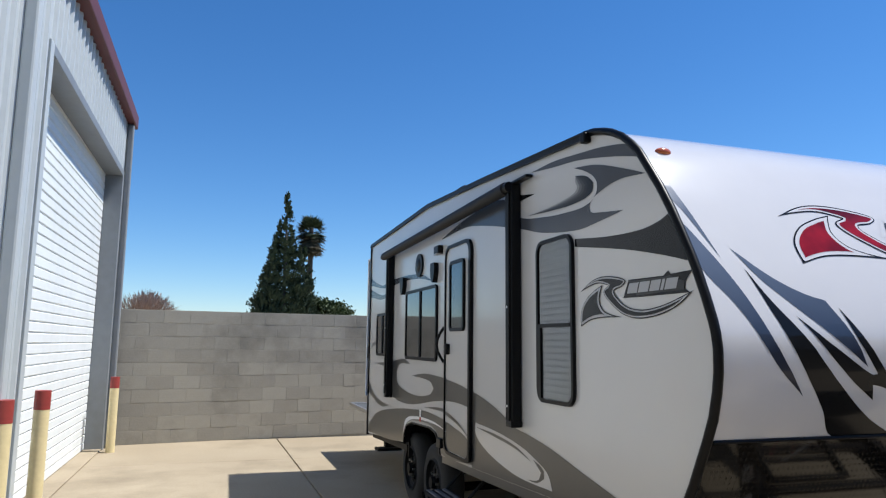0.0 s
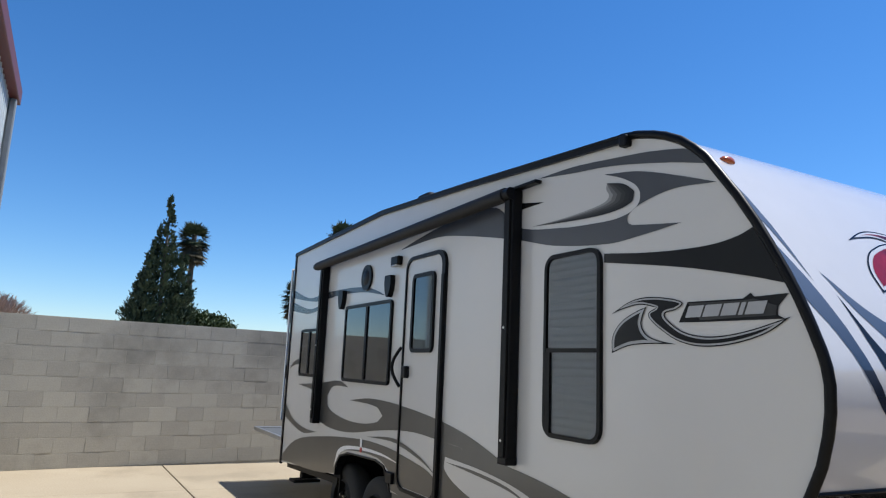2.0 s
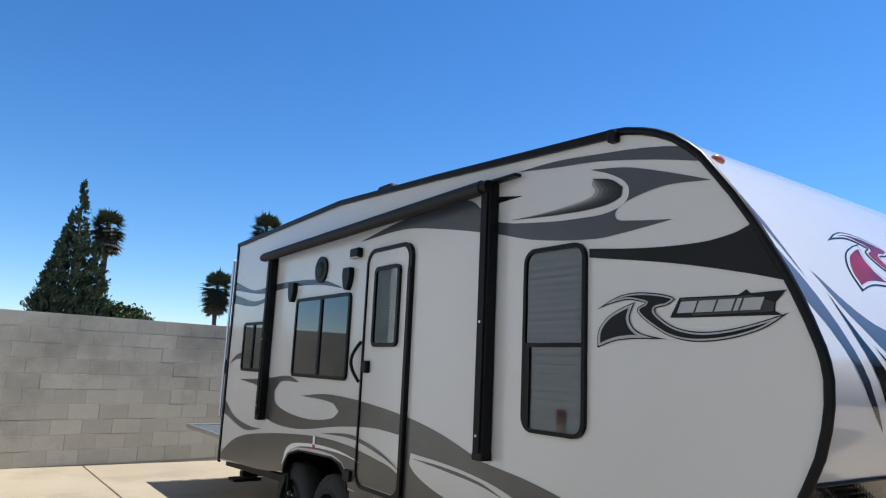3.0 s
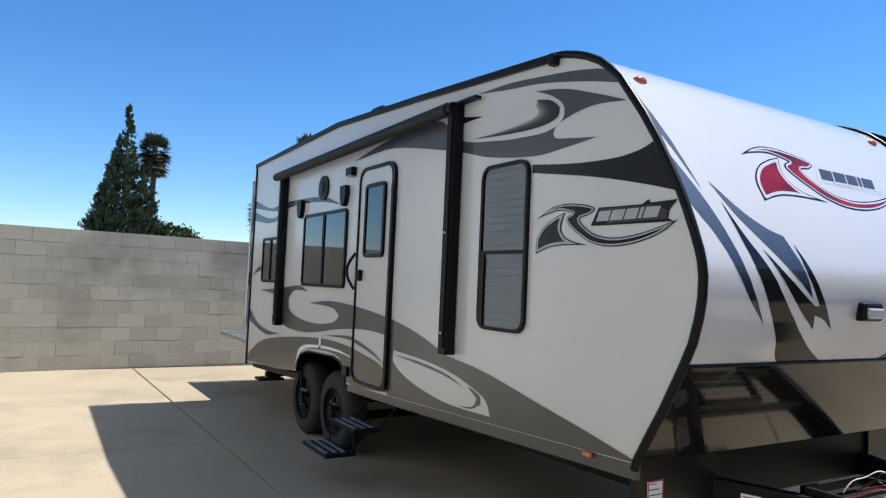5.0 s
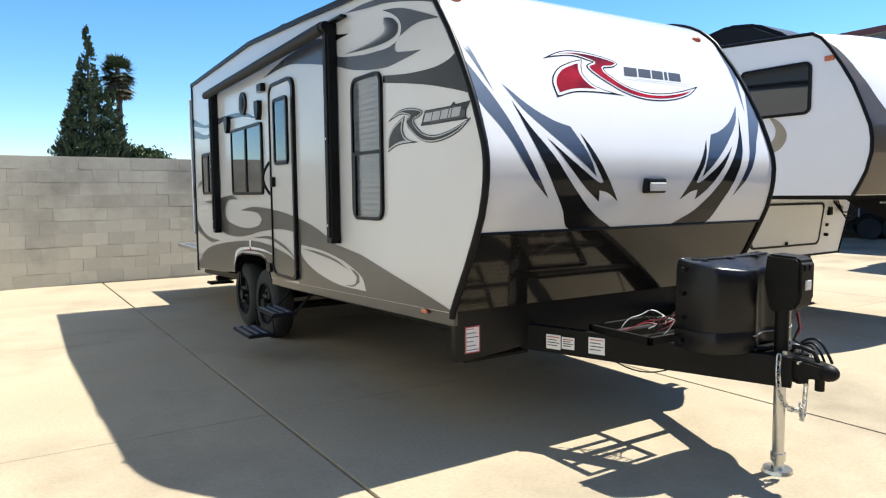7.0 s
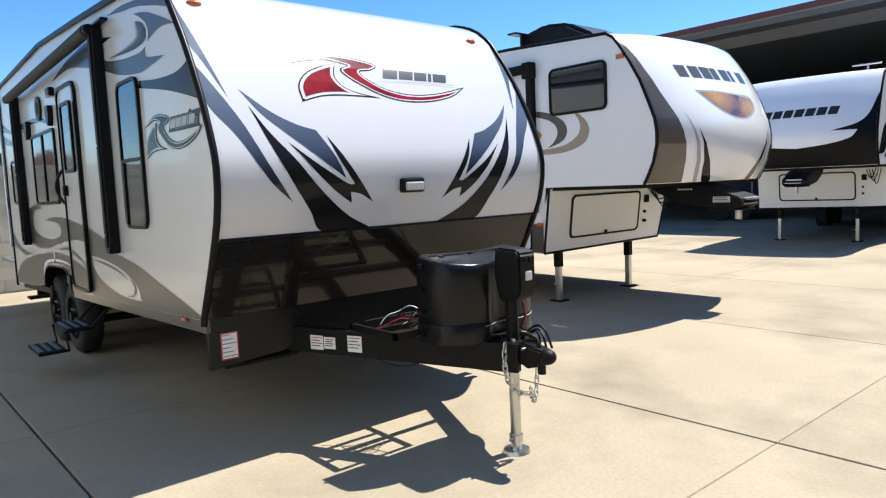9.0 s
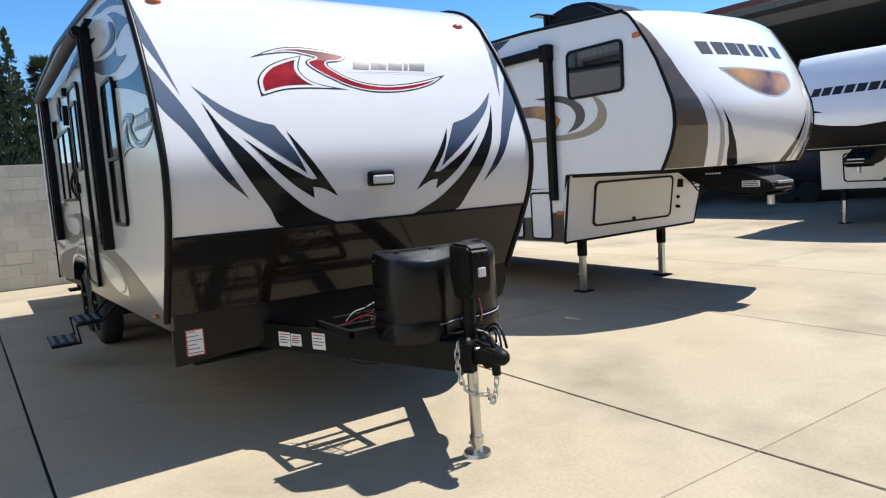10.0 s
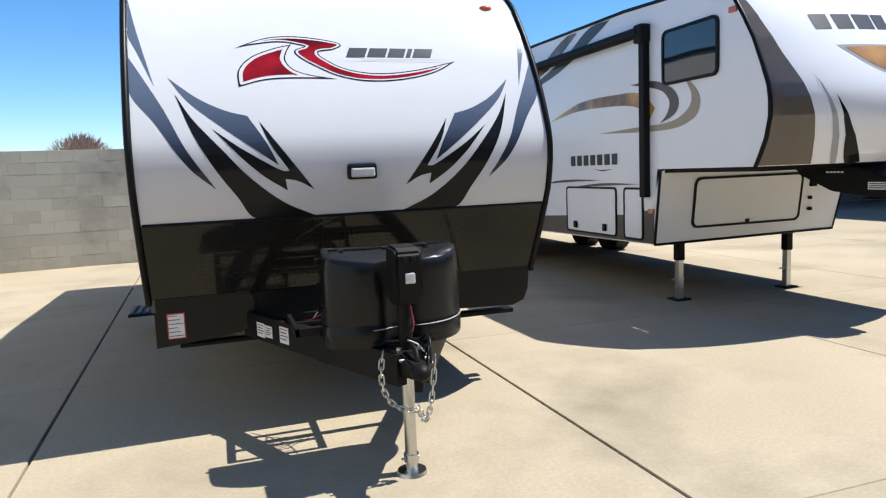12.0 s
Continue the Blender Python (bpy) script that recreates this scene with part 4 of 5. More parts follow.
def label_card(x0, y0, z0, x1, y1, z1, parent, name, tilt=0):
    lab = part(name, box((x0, y0, z0), (x1, y1, z1)), PAPER, parent, "white paper warning label")
    n = max(3, int((z1 - z0) / 0.022))
    part("border", ring([(x0, z0), (x1, z0), (x1, z1), (x0, z1)], [(x0 + 0.006, z0 + 0.006), (x1 - 0.006, z0 + 0.006), (x1 - 0.006, z1 - 0.006), (x0 + 0.006, z1 - 0.006)],
                        lambda u, v, w: Vector((u, y0 - w, v)), 0.0, 0.001), REDINK if z1 - z0 > 0.1 else INK, lab)
    for k in range(n):
        z = z1 - (z1 - z0) * (k + 0.7) / (n + 0.4)
        part("text_bar", box((x0 + 0.008, y0 - 0.0015, z), (x0 + (x1 - x0) * (0.55 + 0.35 * ((k * 7) % 3) / 2), y0 - 0.0002, z + 0.004)), REDINK if k == 0 else INK, lab)
    return lab


label_card(0.085, 0.245, 0.532, 0.185, 0.248, 0.685, rv, "price_label")

# ---- tongue: frame rails, propane cover, jack, coupler, chains, battery tray ----
TX = 1.215
for s in (-1, 1):
    a, b = Vector((TX + s * 0.67, 0.30, 0.575)), Vector((TX + s * 0.05, -1.02, 0.545))
    d = (b - a).normalized()
    nrm = Vector((-d.y, d.x, 0)).normalized() * 0.028
    bm = bmesh.new()
    vs = [bm.verts.new(p + q + Vector((0, 0, h))) for p in (a, b) for q in (nrm, -nrm) for h in (-0.075, 0.075)]
    bmesh.ops.convex_hull(bm, input=vs)
    part("a_frame_rail", bm, CHASSIS, rv)
part("cross_member", box((0.55, 0.26, 0.53), (1.90, 0.30, 0.775), 0.006), CHASSIS, rv)
part("cross_member", box((TX - 0.36, -0.30, 0.55), (TX + 0.36, -0.25, 0.60), 0.006), CHASSIS, rv)
part("cross_member", box((TX - 0.50, -0.06, 0.55), (TX + 0.50, -0.01, 0.60), 0.006), CHASSIS, rv)
for y in (-0.36, -0.20):
    part("tray_bar", box((0.76, y, 0.635), (1.22, y + 0.035, 0.645), 0.002), CHASSIS, rv, "black open battery tray")
for a, b in (((0.745, -0.50), (1.24, -0.475)), ((0.745, -0.075), (1.24, -0.05)), ((0.745, -0.50), (0.77, -0.05)), ((1.215, -0.50), (1.24, -0.05))):
    part("tray_lip", box((a[0], a[1], 0.63), (b[0], b[1], 0.675), 0.004), CHASSIS, rv)
wr = random.Random(6)
for k in range(12):
    a = Vector((wr.uniform(0.82, 1.0), wr.uniform(-0.42, -0.15), 0.66))
    b = Vector((wr.uniform(1.0, 1.2), wr.uniform(-0.5, -0.2), 0.68))
    bow, rise = wr.uniform(-0.09, 0.09), wr.uniform(0.02, 0.10)
    pts = [a.lerp(b, j / 14) + Vector((0, bow * math.sin(math.pi * j / 14), rise * math.sin(math.pi * j / 14) + 0.01 * math.sin(j + k))) for j in range(15)]
    part("wire", tube(pts, 0.003, n=6), (WIRE_RED, TRIM, WIRE_WHITE, TRIM)[k % 4], rv, smooth=60)
RA, RB = Vector((TX - 0.67, 0.30, 0.575)), Vector((TX - 0.05, -1.02, 0.545))
RD = (RB - RA).normalized()
RN = Vector((RD.y, -RD.x, 0)).normalized()


def on_rail(u, v, w=0.0):
    return RA + RD * u + RN * (0.030 + w) + Vector((0, 0, v))


for u0, u1, v0, v1 in ((0.165, 0.255, -0.050, 0.035), (0.262, 0.340, -0.040, 0.030), (0.425, 0.52, -0.045, 0.050)):
    lab = part("warning_label", prism([(u0, v0), (u1, v0), (u1, v1), (u0, v1)], on_rail, 0.0, 0.002), PAPER, rv, "white paper warning label")
    for k in range(4):
        z = v1 - 0.016 - k * (v1 - v0 - 0.02) / 4
        part("text_bar", prism([(u0 + 0.008, z), (u1 - 0.008 - 0.014 * (k % 2), z), (u1 - 0.008 - 0.014 * (k % 2), z + 0.005), (u0 + 0.008, z + 0.005)], on_rail, 0.0021, 0.003),
             REDINK if k == 0 else INK, lab)
# propane bottle cover
pc = [(TX - 0.345, -0.55), (TX - 0.35, -0.72), (TX - 0.325, -0.79), (TX - 0.14, -0.868), (TX, -0.83), (TX + 0.13, -0.865), (TX + 0.27, -0.82), (TX + 0.37, -0.68), (TX + 0.37, -0.55)]
ol = spline(pc, 6, 62)
bm = bmesh.new()
cx, cy = TX + 0.015, -0.69
tiers = [(0.632, 0.985), (0.645, 1.0), (0.735, 1.0), (0.742, 0.985), (0.75, 0.99), (0.98, 0.985), (1.045, 0.98), (1.075, 0.955), (1.085, 0.91)]
rows = [[bm.verts.new((cx + (u - cx) * s, cy + (v - cy) * s, z - 0.012 + (0.012 * (abs(u - cx) / 0.36) ** 2 + 0.14 * (v + 0.68) - 0.012 if z > 1.0 else 0))) for u, v in ol] for z, s in tiers]
for a, b in zip(rows, rows[1:]):
    for i in range(len(ol)):
        bm.faces.new((a[i], a[(i + 1) % len(ol)], b[(i + 1) % len(ol)], b[i]))
bm.faces.new(rows[-1])
bm.faces.new(rows[0][::-1])
cover = part("propane_cover", bm, PLASTIC, rv, "black moulded propane bottle cover", smooth=38)
# silver line paints the highlight on the front stretch of the cover's split line
part("lip_highlight", tube([(u, v, 0.708 + 0.03 * max(0.0, u - TX)) for u, v in ol if u > TX - 0.16 and v < -0.6], 0.003), SILVER, cover, smooth=60)
part("lid_seam", tube([(TX - 0.30 + 0.064 * k, -0.62, 1.076 + 0.01 * (abs(0.062 * k - 0.31) / 0.36) ** 2) for k in range(11)], 0.006), TRIM, cover)
for k in range(4):
    for s in (-1,):
        part("rivet", rod((TX + s * 0.335, -0.60, 0.66 + 0.125 * k), (TX + s * 0.362, -0.60, 0.66 + 0.125 * k), 0.012, n=8), TRIM, cover)
for k in range(3):
    part("clip", box((TX - 0.25 + 0.22 * k, -0.66, 1.062), (TX - 0.225 + 0.22 * k, -0.60, 1.083), 0.004), TRIM, cover)
part("slot", box((TX - 0.14, -0.885, 0.632), (TX + 0.16, -0.85, 0.65), 0.004), TRIM, cover)
# jack
JY = -0.93
jack = part("tongue_jack", rod((TX, JY, 0.50), (TX, JY, 0.84), 0.034, n=18), CHASSIS, rv, "powered tongue jack with a plated leg", smooth=40)
part("jack_leg", rod((TX, JY, 0.01), (TX, JY, 0.50), 0.029, n=20), CHROME, jack, "zinc-plated jack leg", smooth=40)
part("jack_foot", rod((TX, JY, 0.0), (TX, JY, 0.018), 0.075, r2=0.07, n=24), CHROME, jack, smooth=40)
part("jack_collar", rod((TX, JY, 0.06), (TX, JY, 0.10), 0.037, n=18), CHROME, jack, smooth=40)
part("jack_pin", rod((TX - 0.05, JY, 0.075), (TX + 0.04, JY, 0.075), 0.006), CHROME, jack)
bm = prism([(JY + 0.035, 0.83), (JY - 0.09, 0.85), (JY - 0.125, 0.90), (JY - 0.125, 1.09), (JY - 0.10, 1.112), (JY + 0.05, 1.120), (JY + 0.062, 1.09), (JY + 0.06, 0.97)], lambda u, v, w: Vector((TX + w, u, v)), -0.062, 0.062)
bmesh.ops.bevel(bm, geom=bm.edges[:], offset=0.012, segments=2, affect="EDGES")
part("jack_head", bm, CHASSIS, jack, "black plastic jack head", smooth=35)
part("jack_light", box((TX - 0.022, JY - 0.132, 0.95), (TX + 0.026, JY - 0.12, 1.0), 0.006), LENS_WHITE, jack)
for dx in (-0.02, 0.018):
    part("switch", box((TX + dx - 0.012, JY - 0.133, 1.045), (TX + dx + 0.012, JY - 0.12, 1.075), 0.003), CHASSIS, jack)
# coupler
bm = bmesh.new()
cvs = []
for y, hw, z0, z1 in ((-0.70, 0.075, 0.49, 0.625), (-0.98, 0.065, 0.50, 0.62), (-1.10, 0.048, 0.525, 0.61), (-1.17, 0.040, 0.535, 0.60)):
    cvs.append([bm.verts.new((TX + sx * hw, y, z)) for sx, z in ((-1, z0), (1, z0), (1, z1), (-1, z1))])
for a, b in zip(cvs, cvs[1:]):
    for i in range(4):
        bm.faces.new((a[i], a[(i + 1) % 4], b[(i + 1) % 4], b[i]))
bm.faces.new(cvs[0])
bm.faces.new(cvs[-1][::-1])
bmesh.ops.bevel(bm, geom=bm.edges[:], offset=0.010, segments=2, affect="EDGES")
coupler = part("coupler", bm, CHASSIS, rv, "black ball coupler", smooth=40)
bm = bmesh.new()
bmesh.ops.create_uvsphere(bm, u_segments=20, v_segments=12, radius=1, matrix=Matrix.LocRotScale((TX, -1.165, 0.565), None, (0.046, 0.055, 0.042)))
part("ball_socket", bm, CHASSIS, coupler, smooth=60)
part("clamp", rod((TX, -1.13, 0.47), (TX, -1.13, 0.55), 0.022), CHASSIS, coupler)
part("latch_pin", rod((TX - 0.07, -1.06, 0.60), (TX + 0.07, -1.06, 0.60), 0.007), CHROME, coupler)
for dx in (-0.05, 0.05):
    part("bolt", rod((TX + dx, -0.98, 0.615), (TX + dx, -0.98, 0.64), 0.013, n=6), CHROME, coupler)
for k, rise in enumerate((0.09, 0.065, 0.05)):
    a, b = Vector((TX + 0.03 + 0.02 * k, -0.96, 0.625)), Vector((TX + 0.05 - 0.01 * k, -1.16 + 0.03 * k, 0.60))
    part("breakaway_cable", tube([a.lerp(b, j / 12) + Vector((0.03 * math.sin(math.pi * j / 12), 0, rise * math.sin(math.pi * j / 12))) for j in range(13)], 0.007 - 0.001 * k), TRIM, rv, smooth=60)
part("coupler_plate", box((TX - 0.12, -0.95, 0.50), (TX + 0.12, -0.70, 0.615), 0.01), CHASSIS, rv)
part("coupler_latch", tube([(TX, -1.12, 0.605), (TX, -1.10, 0.65), (TX, -1.04, 0.665), (TX, -0.99, 0.66)], 0.012), CHASSIS, coupler, smooth=60)


def chain(points, parent):
    pts = [Vector(p) for p in points]
    ch = None
    for k, (a, b) in enumerate(zip(pts, pts[1:])):
        d = (b - a).normalized()
        s = d.cross(Vector((0.3, 1, 0.2)) if k % 2 else Vector((1, -0.25, 0.1))).normalized()
        half, w = (b - a).length * 0.72, 0.011
        c = (a + b) / 2
        loop = [c + d * half * math.cos(t) + s * w * (1.0 if math.sin(t) > 0 else -1.0) * min(1, abs(math.sin(t)) * 1.6) for t in (2 * math.pi * j / 14 for j in range(14))]
        bm = tube(loop, 0.0042, n=6, closed=True)
        if ch is None:
            ch = part("safety_chain", bm, CHROME, parent, "zinc-plated safety chain", smooth=60)
        else:
            part("link", bm, CHROME, ch, smooth=60)


def sag(a, b, drop, n):
    return [Vector(a).lerp(Vector(b), k / n) - Vector((0, 0, drop * 4 * (k / n) * (1 - k / n))) for k in range(n + 1)]


swing = [Vector((TX - 0.13 - 0.035 * math.sin(math.pi * k / 12) + 0.15 * (k / 12) ** 2, -1.0 - 0.03 * k / 12, 0.635 - 0.29 * math.sin(math.pi / 2 * k / 12))) for k in range(13)]
chain(swing, rv)
chain(sag((TX + 0.02, -1.03, 0.37), (TX + 0.12, -1.0, 0.58), 0.17, 13), rv)
part("wiring", tube([(TX + 0.01, JY - 0.07, 0.83), (TX + 0.02, JY - 0.08, 0.76), (TX - 0.02, JY - 0.075, 0.70), (TX + 0.05, JY - 0.08, 0.66), (TX + 0.11, JY - 0.05, 0.60), (TX + 0.10, -0.80, 0.58)], 0.006), TRIM, rv, smooth=60)
part("wiring", tube([(TX + 0.012, JY - 0.075, 0.84), (TX + 0.02, JY - 0.085, 0.76), (TX + 0.015, JY - 0.08, 0.72)], 0.004), WIRE_RED, rv)
part("wiring", tube([(TX - 0.01, JY - 0.075, 0.68), (TX + 0.03, JY - 0.10, 0.66), (TX + 0.06, JY - 0.12, 0.62), (TX + 0.09, JY - 0.13, 0.57)], 0.004), WIRE_WHITE, rv)
part("cable", tube(sag((0.80, -0.1, 0.52), (1.0, -0.5, 0.50), 0.08, 10), 0.004), TRIM, rv)


# ---- fifth wheels ----
FW_EDGE = [(1.38, -1.34), (1.45, -1.38), (1.60, -1.45), (1.77, -1.49), (1.90, -1.49), (2.02, -1.47), (2.20, -1.40), (2.41, -1.31), (2.60, -1.20), (2.78, -1.08), (2.88, -1.0),
           (2.93, -0.92)]
FW = 1.22


def fifth_wheel(at, turn, label, style, tall=1.0):
    """A fifth-wheel trailer with its nose along local -y; the lower box front stands at y = 0."""
    fw = thing("fifth_wheel_trailer", (0, 0, 0), label, "fifth-wheel trailer")
    length = 8.2
    outl = [(0.02, 0.62), (length, 0.50), (length, 3.08), (2.6, 3.04), (0.5, 3.01)] + [(y, z) for z, y in reversed(FW_EDGE)] + [(-0.10, 1.38), (-0.02, 1.15)]
    for x0, x1 in ((-FW, -FW + 0.05), (FW - 0.05, FW)):
        shape = outl if x0 < 0 else [(0.30, 0.62)] + outl[1:-1] + [(0.06, 1.15)]
        part("side_wall", prism(shape, lambda u, v, w: Vector((w, u, v)), x0, x1), WHITE, fw, "white smooth side wall")
    part("roof", prism([(-0.92, 2.93), (0.5, 3.01), (2.6, 3.04), (length, 3.08), (length, 3.0), (0.5, 2.94), (-0.92, 2.87)], lambda u, v, w: Vector((w, u, v)), -FW + 0.05, FW - 0.05), ROOFSKIN, fw)
    part("rear_wall", box((-FW + 0.05, length - 0.05, 0.5), (FW - 0.05, length - 0.004, 3.0)), WHITE, fw)
    part("floor", prism([(0.05, 0.63), (length - 0.06, 0.51), (length - 0.06, 0.55), (0.05, 0.67)], lambda u, v, w: Vector((w, u, v)), -FW + 0.05, FW - 0.13), CHASSIS, fw)

    def nose(u, v, off=0.003):
        s = abs(u) / FW
        crown = 0.24 * (1 - s**2.8)
        return Vector((u, along(FW_EDGE, v) - crown - off, v))

    levels = [z for z, _ in FW_EDGE]
    ucols = [-FW + 2 * FW * i / 24 for i in range(25)]

    def cap(u0, u1, cols, z0=1.38, z1=2.93, off=0.0):
        bm = bmesh.new()
        zs = [z for z in levels if z0 - 1e-6 <= z <= z1 + 1e-6]
        grid = [[bm.verts.new(nose(u0 + (u1 - u0) * i / cols, z, off)) for i in range(cols + 1)] for z in zs]
        for a, b in zip(grid, grid[1:]):
            for i in range(cols):
                bm.faces.new((a[i], a[i + 1], b[i + 1], b[i]))
        return bm

    part("front_cap", cap(-FW, FW, 24), NOSEWHITE, fw, "glossy white moulded nose cap", smooth=40)
    part("nose_floor", prism([(-1.34, 1.34), (0.0, 1.34), (0.0, 1.385), (-1.34, 1.385)], lambda u, v, w: Vector((w, u, v)), -FW + 0.06, FW - 0.06), CHASSIS, fw)
    # lower box
    box_o = [(-FW, 0.62), (FW - 0.12, 0.64), (FW - 0.0, 1.36), (-FW, 1.38)]
    part("front_box", prism(box_o, lambda u, v, w: Vector((u, w - 0.10 * (v - 0.62) / 0.76, v)), 0.0, 0.05), WHITE, fw, "white lower storage front")
    fp = lambda u, v, w: Vector((u, -w - 0.10 * (v - 0.62) / 0.76, v))
    hat = rounded(-0.80, 0.76, 0.60, 1.28, 0.07)
    hatch = part("storage_door", prism(rounded(-0.785, 0.775, 0.585, 1.265, 0.06), fp, 0.0, 0.008), WHITE, fw, "white storage door with black seal")
    part("seal", ring(hat, rounded(-0.775, 0.785, 0.575, 1.255, 0.055), fp, 0.0, 0.014), TRIM, hatch)
    part("latch", box((-0.12, -0.05, 0.785), (-0.08, -0.022, 0.82), 0.004), TRIM, hatch)
    part("edge_trim", tube([(-FW, 0.0, 0.62), (-FW, -0.10, 1.36), (-FW + 0.05, -0.105, 1.385), (FW - 0.03, -0.105, 1.37)], 0.014), TRIM, fw)
    part("edge_trim", tube([(-FW, 0.0, 0.62), (FW - 0.12, -0.005, 0.64), (FW, -0.10, 1.36)], 0.014), TRIM, fw)
    part("socket", box((0.70, -0.10, 1.12), (0.78, -0.06, 1.22), 0.006), TRIM, fw)
    part("socket", rod((0.94, -0.085, 1.20), (0.94, -0.12, 1.20), 0.035), CHROME, fw)
    for z in (0.88, 1.0):
        part("socket", rod((0.72, -0.02, z), (0.72, -0.075, z), 0.02), TRIM, fw)
    for s in (-1, 1):
        part("edge_trim", tube([(s * FW, y, z) for z, y in FW_EDGE], 0.018), TRIM, fw, smooth=60)
        part("roof_trim", tube([(s * FW, y, z) for y, z in ((-0.92, 2.935), (0.5, 3.012), (2.6, 3.042), (length, 3.082))], 0.018), TRIM, fw, smooth=60)
    # landing legs
    for x in (-0.83, 0.60):
        leg = part("landing_leg", box((x - 0.04, 0.08, 0.42), (x + 0.04, 0.17, 0.66), 0.008), CHASSIS, fw, "black landing leg with a plated inner tube")
        part("inner_leg", box((x - 0.03, 0.09, 0.0), (x + 0.03, 0.16, 0.45), 0.006), CHROME, leg)
        part("foot", box((x - 0.09, 0.04, 0.0), (x + 0.09, 0.21, 0.018), 0.005), CHASSIS, leg)
        part("pin", rod((x - 0.10, 0.125, 0.22), (x + 0.06, 0.125, 0.22), 0.008), CHROME, leg)
    # king pin
    prof = [(-0.72, 1.345), (-1.40, 1.345), (-1.80, 1.205), (-1.83, 1.17), (-1.83, 1.11), (-1.70, 1.07), (-1.15, 1.13), (-0.85, 1.26)]
    bm = prism(prof, lambda u, v, w: Vector((w, u, v)), -0.21, 0.21)
    bmesh.ops.bevel(bm, geom=bm.edges[:], offset=0.012, segments=2, affect="EDGES")
    pin = part("king_pin", bm, CHASSIS, fw, "black steel king-pin box with paper labels", smooth=35)
    part("pin", rod((0.0, -1.70, 0.96), (0.0, -1.70, 1.085), 0.037), CHROME, pin, smooth=40)
    part("pin_plate", box((-0.16, -1.80, 1.062), (0.16, -1.42, 1.078), 0.004), CHASSIS, pin)
    # ledge beyond the nose overhang: its sunlit brightness is put into pale metal
    part("front_ledge", box((-0.13, -1.862, 1.172), (0.13, -1.80, 1.196), 0.006), ALU, pin, "king-pin front ledge in pale metal for its sunlit top")
    part("front_strip", box((-0.16, -1.846, 1.125), (0.12, -1.831, 1.138), 0.003), ALU, pin)
    lab = part("label", box((-0.2135, -1.71, 1.150), (-0.2105, -1.52, 1.212)), PAPER, pin, "white paper label")
    for k in range(3):
        part("text_bar", box((-0.2148, -1.70 + 0.01 * k, 1.160 + 0.017 * k), (-0.2136, -1.53, 1.168 + 0.017 * k)), INK, lab)
    for k in range(5):
        part("text_bar", box((-0.2125, -1.28 + 0.037 * k, 1.290), (-0.2105, -1.252 + 0.037 * k, 1.305)), PAPER, pin)
    for k in range(3):
        a, b = Vector((0.78 + 0.05 * k, -0.10, 1.30)), Vector((0.98 + 0.04 * k, -0.30, 1.33))
        part("cable", tube([a.lerp(b, j / 10) - Vector((0, 0, (0.16 + 0.05 * k) * math.sin(math.pi * j / 10))) for j in range(11)], 0.008), TRIM, fw, smooth=60)
    # wheels
    for y in (4.3, 5.2):
        for s in (-1, 1):
            part("tyre", rod((s * (FW - 0.30), y, 0.335), (s * (FW - 0.06), y, 0.335), 0.36, n=28), RUBBER, fw, smooth=40)
    sp = lambda u, v, w=0.004: Vector((-FW - w, u, v))
    sq = lambda u, v, w=0.004: Vector((FW + w, u, v))
    # side window, awning, cargo doors
    for put in (sp, sq):
        window(-0.92 if style == 0 else -0.6, 2.17, -0.15 if style == 0 else 0.1, 2.68, 0.07, fw, put)
    awn = part("awning", rod((-FW - 0.08, 0.12, 2.73), (-FW - 0.08, 5.2, 2.73), 0.055, n=18), CHASSIS, fw, "rolled awning with grey arms", smooth=50)
    part("arm", box((-FW - 0.075, 0.06, 1.10), (-FW - 0.004, 0.15, 2.74), 0.008), CHASSIS, awn)
    part("arm_head", box((-FW - 0.12, 0.04, 2.62), (-FW - 0.004, 0.17, 2.80), 0.015), CHASSIS, awn)
    for y0, y1, n in ((0.67, 1.78, 2), (0.18, 0.53, 0)):
        d = part("cargo_door", prism(rounded(y0 + 0.012, 0.66, y1 - 0.012, 1.18, 0.04), sp, 0.0, 0.008), WHITE, fw, "white cargo door with black seal")
        part("seal", ring(rounded(y0, 0.645, y1, 1.195, 0.05), rounded(y0 + 0.02, 0.667, y1 - 0.02, 1.173, 0.035), sp, 0.0, 0.014), TRIM, d)
        for k in range(n):
            part("latch", box((-FW - 0.035, y0 + 0.2 + 0.65 * k, 0.70), (-FW - 0.012, y0 + 0.26 + 0.65 * k, 0.78), 0.006), TRIM, d)
    part("lower_band", sheet([(0.0, 0.63), (8.1, 0.52), (8.1, 0.86), (2.4, 0.80), (0.55, 0.90), (0.0, 0.98)], lambda u, v: sp(u, v, 0.003)), TAUPE, fw)
    part("marker_light", box((-FW - 0.02, 0.0, 0.93), (-FW, 0.09, 0.98), 0.008), LENS_AMBER, fw, "amber marker light")
    part("marker_light", box((-FW - 0.02, -1.13, 2.65), (-FW, -1.04, 2.70), 0.008), LENS_AMBER, fw, "amber marker light")
    # roof air conditioner
    ac = prism([(-0.30, 3.02), (1.05, 3.06), (1.00, 3.36), (0.62, 3.43), (0.25, 3.38), (-0.12, 3.19)], lambda u, v, w: Vector((w, u, v)), -0.42, 0.34)
    bmesh.ops.bevel(ac, geom=ac.edges[:], offset=0.05, segments=3, affect="EDGES")
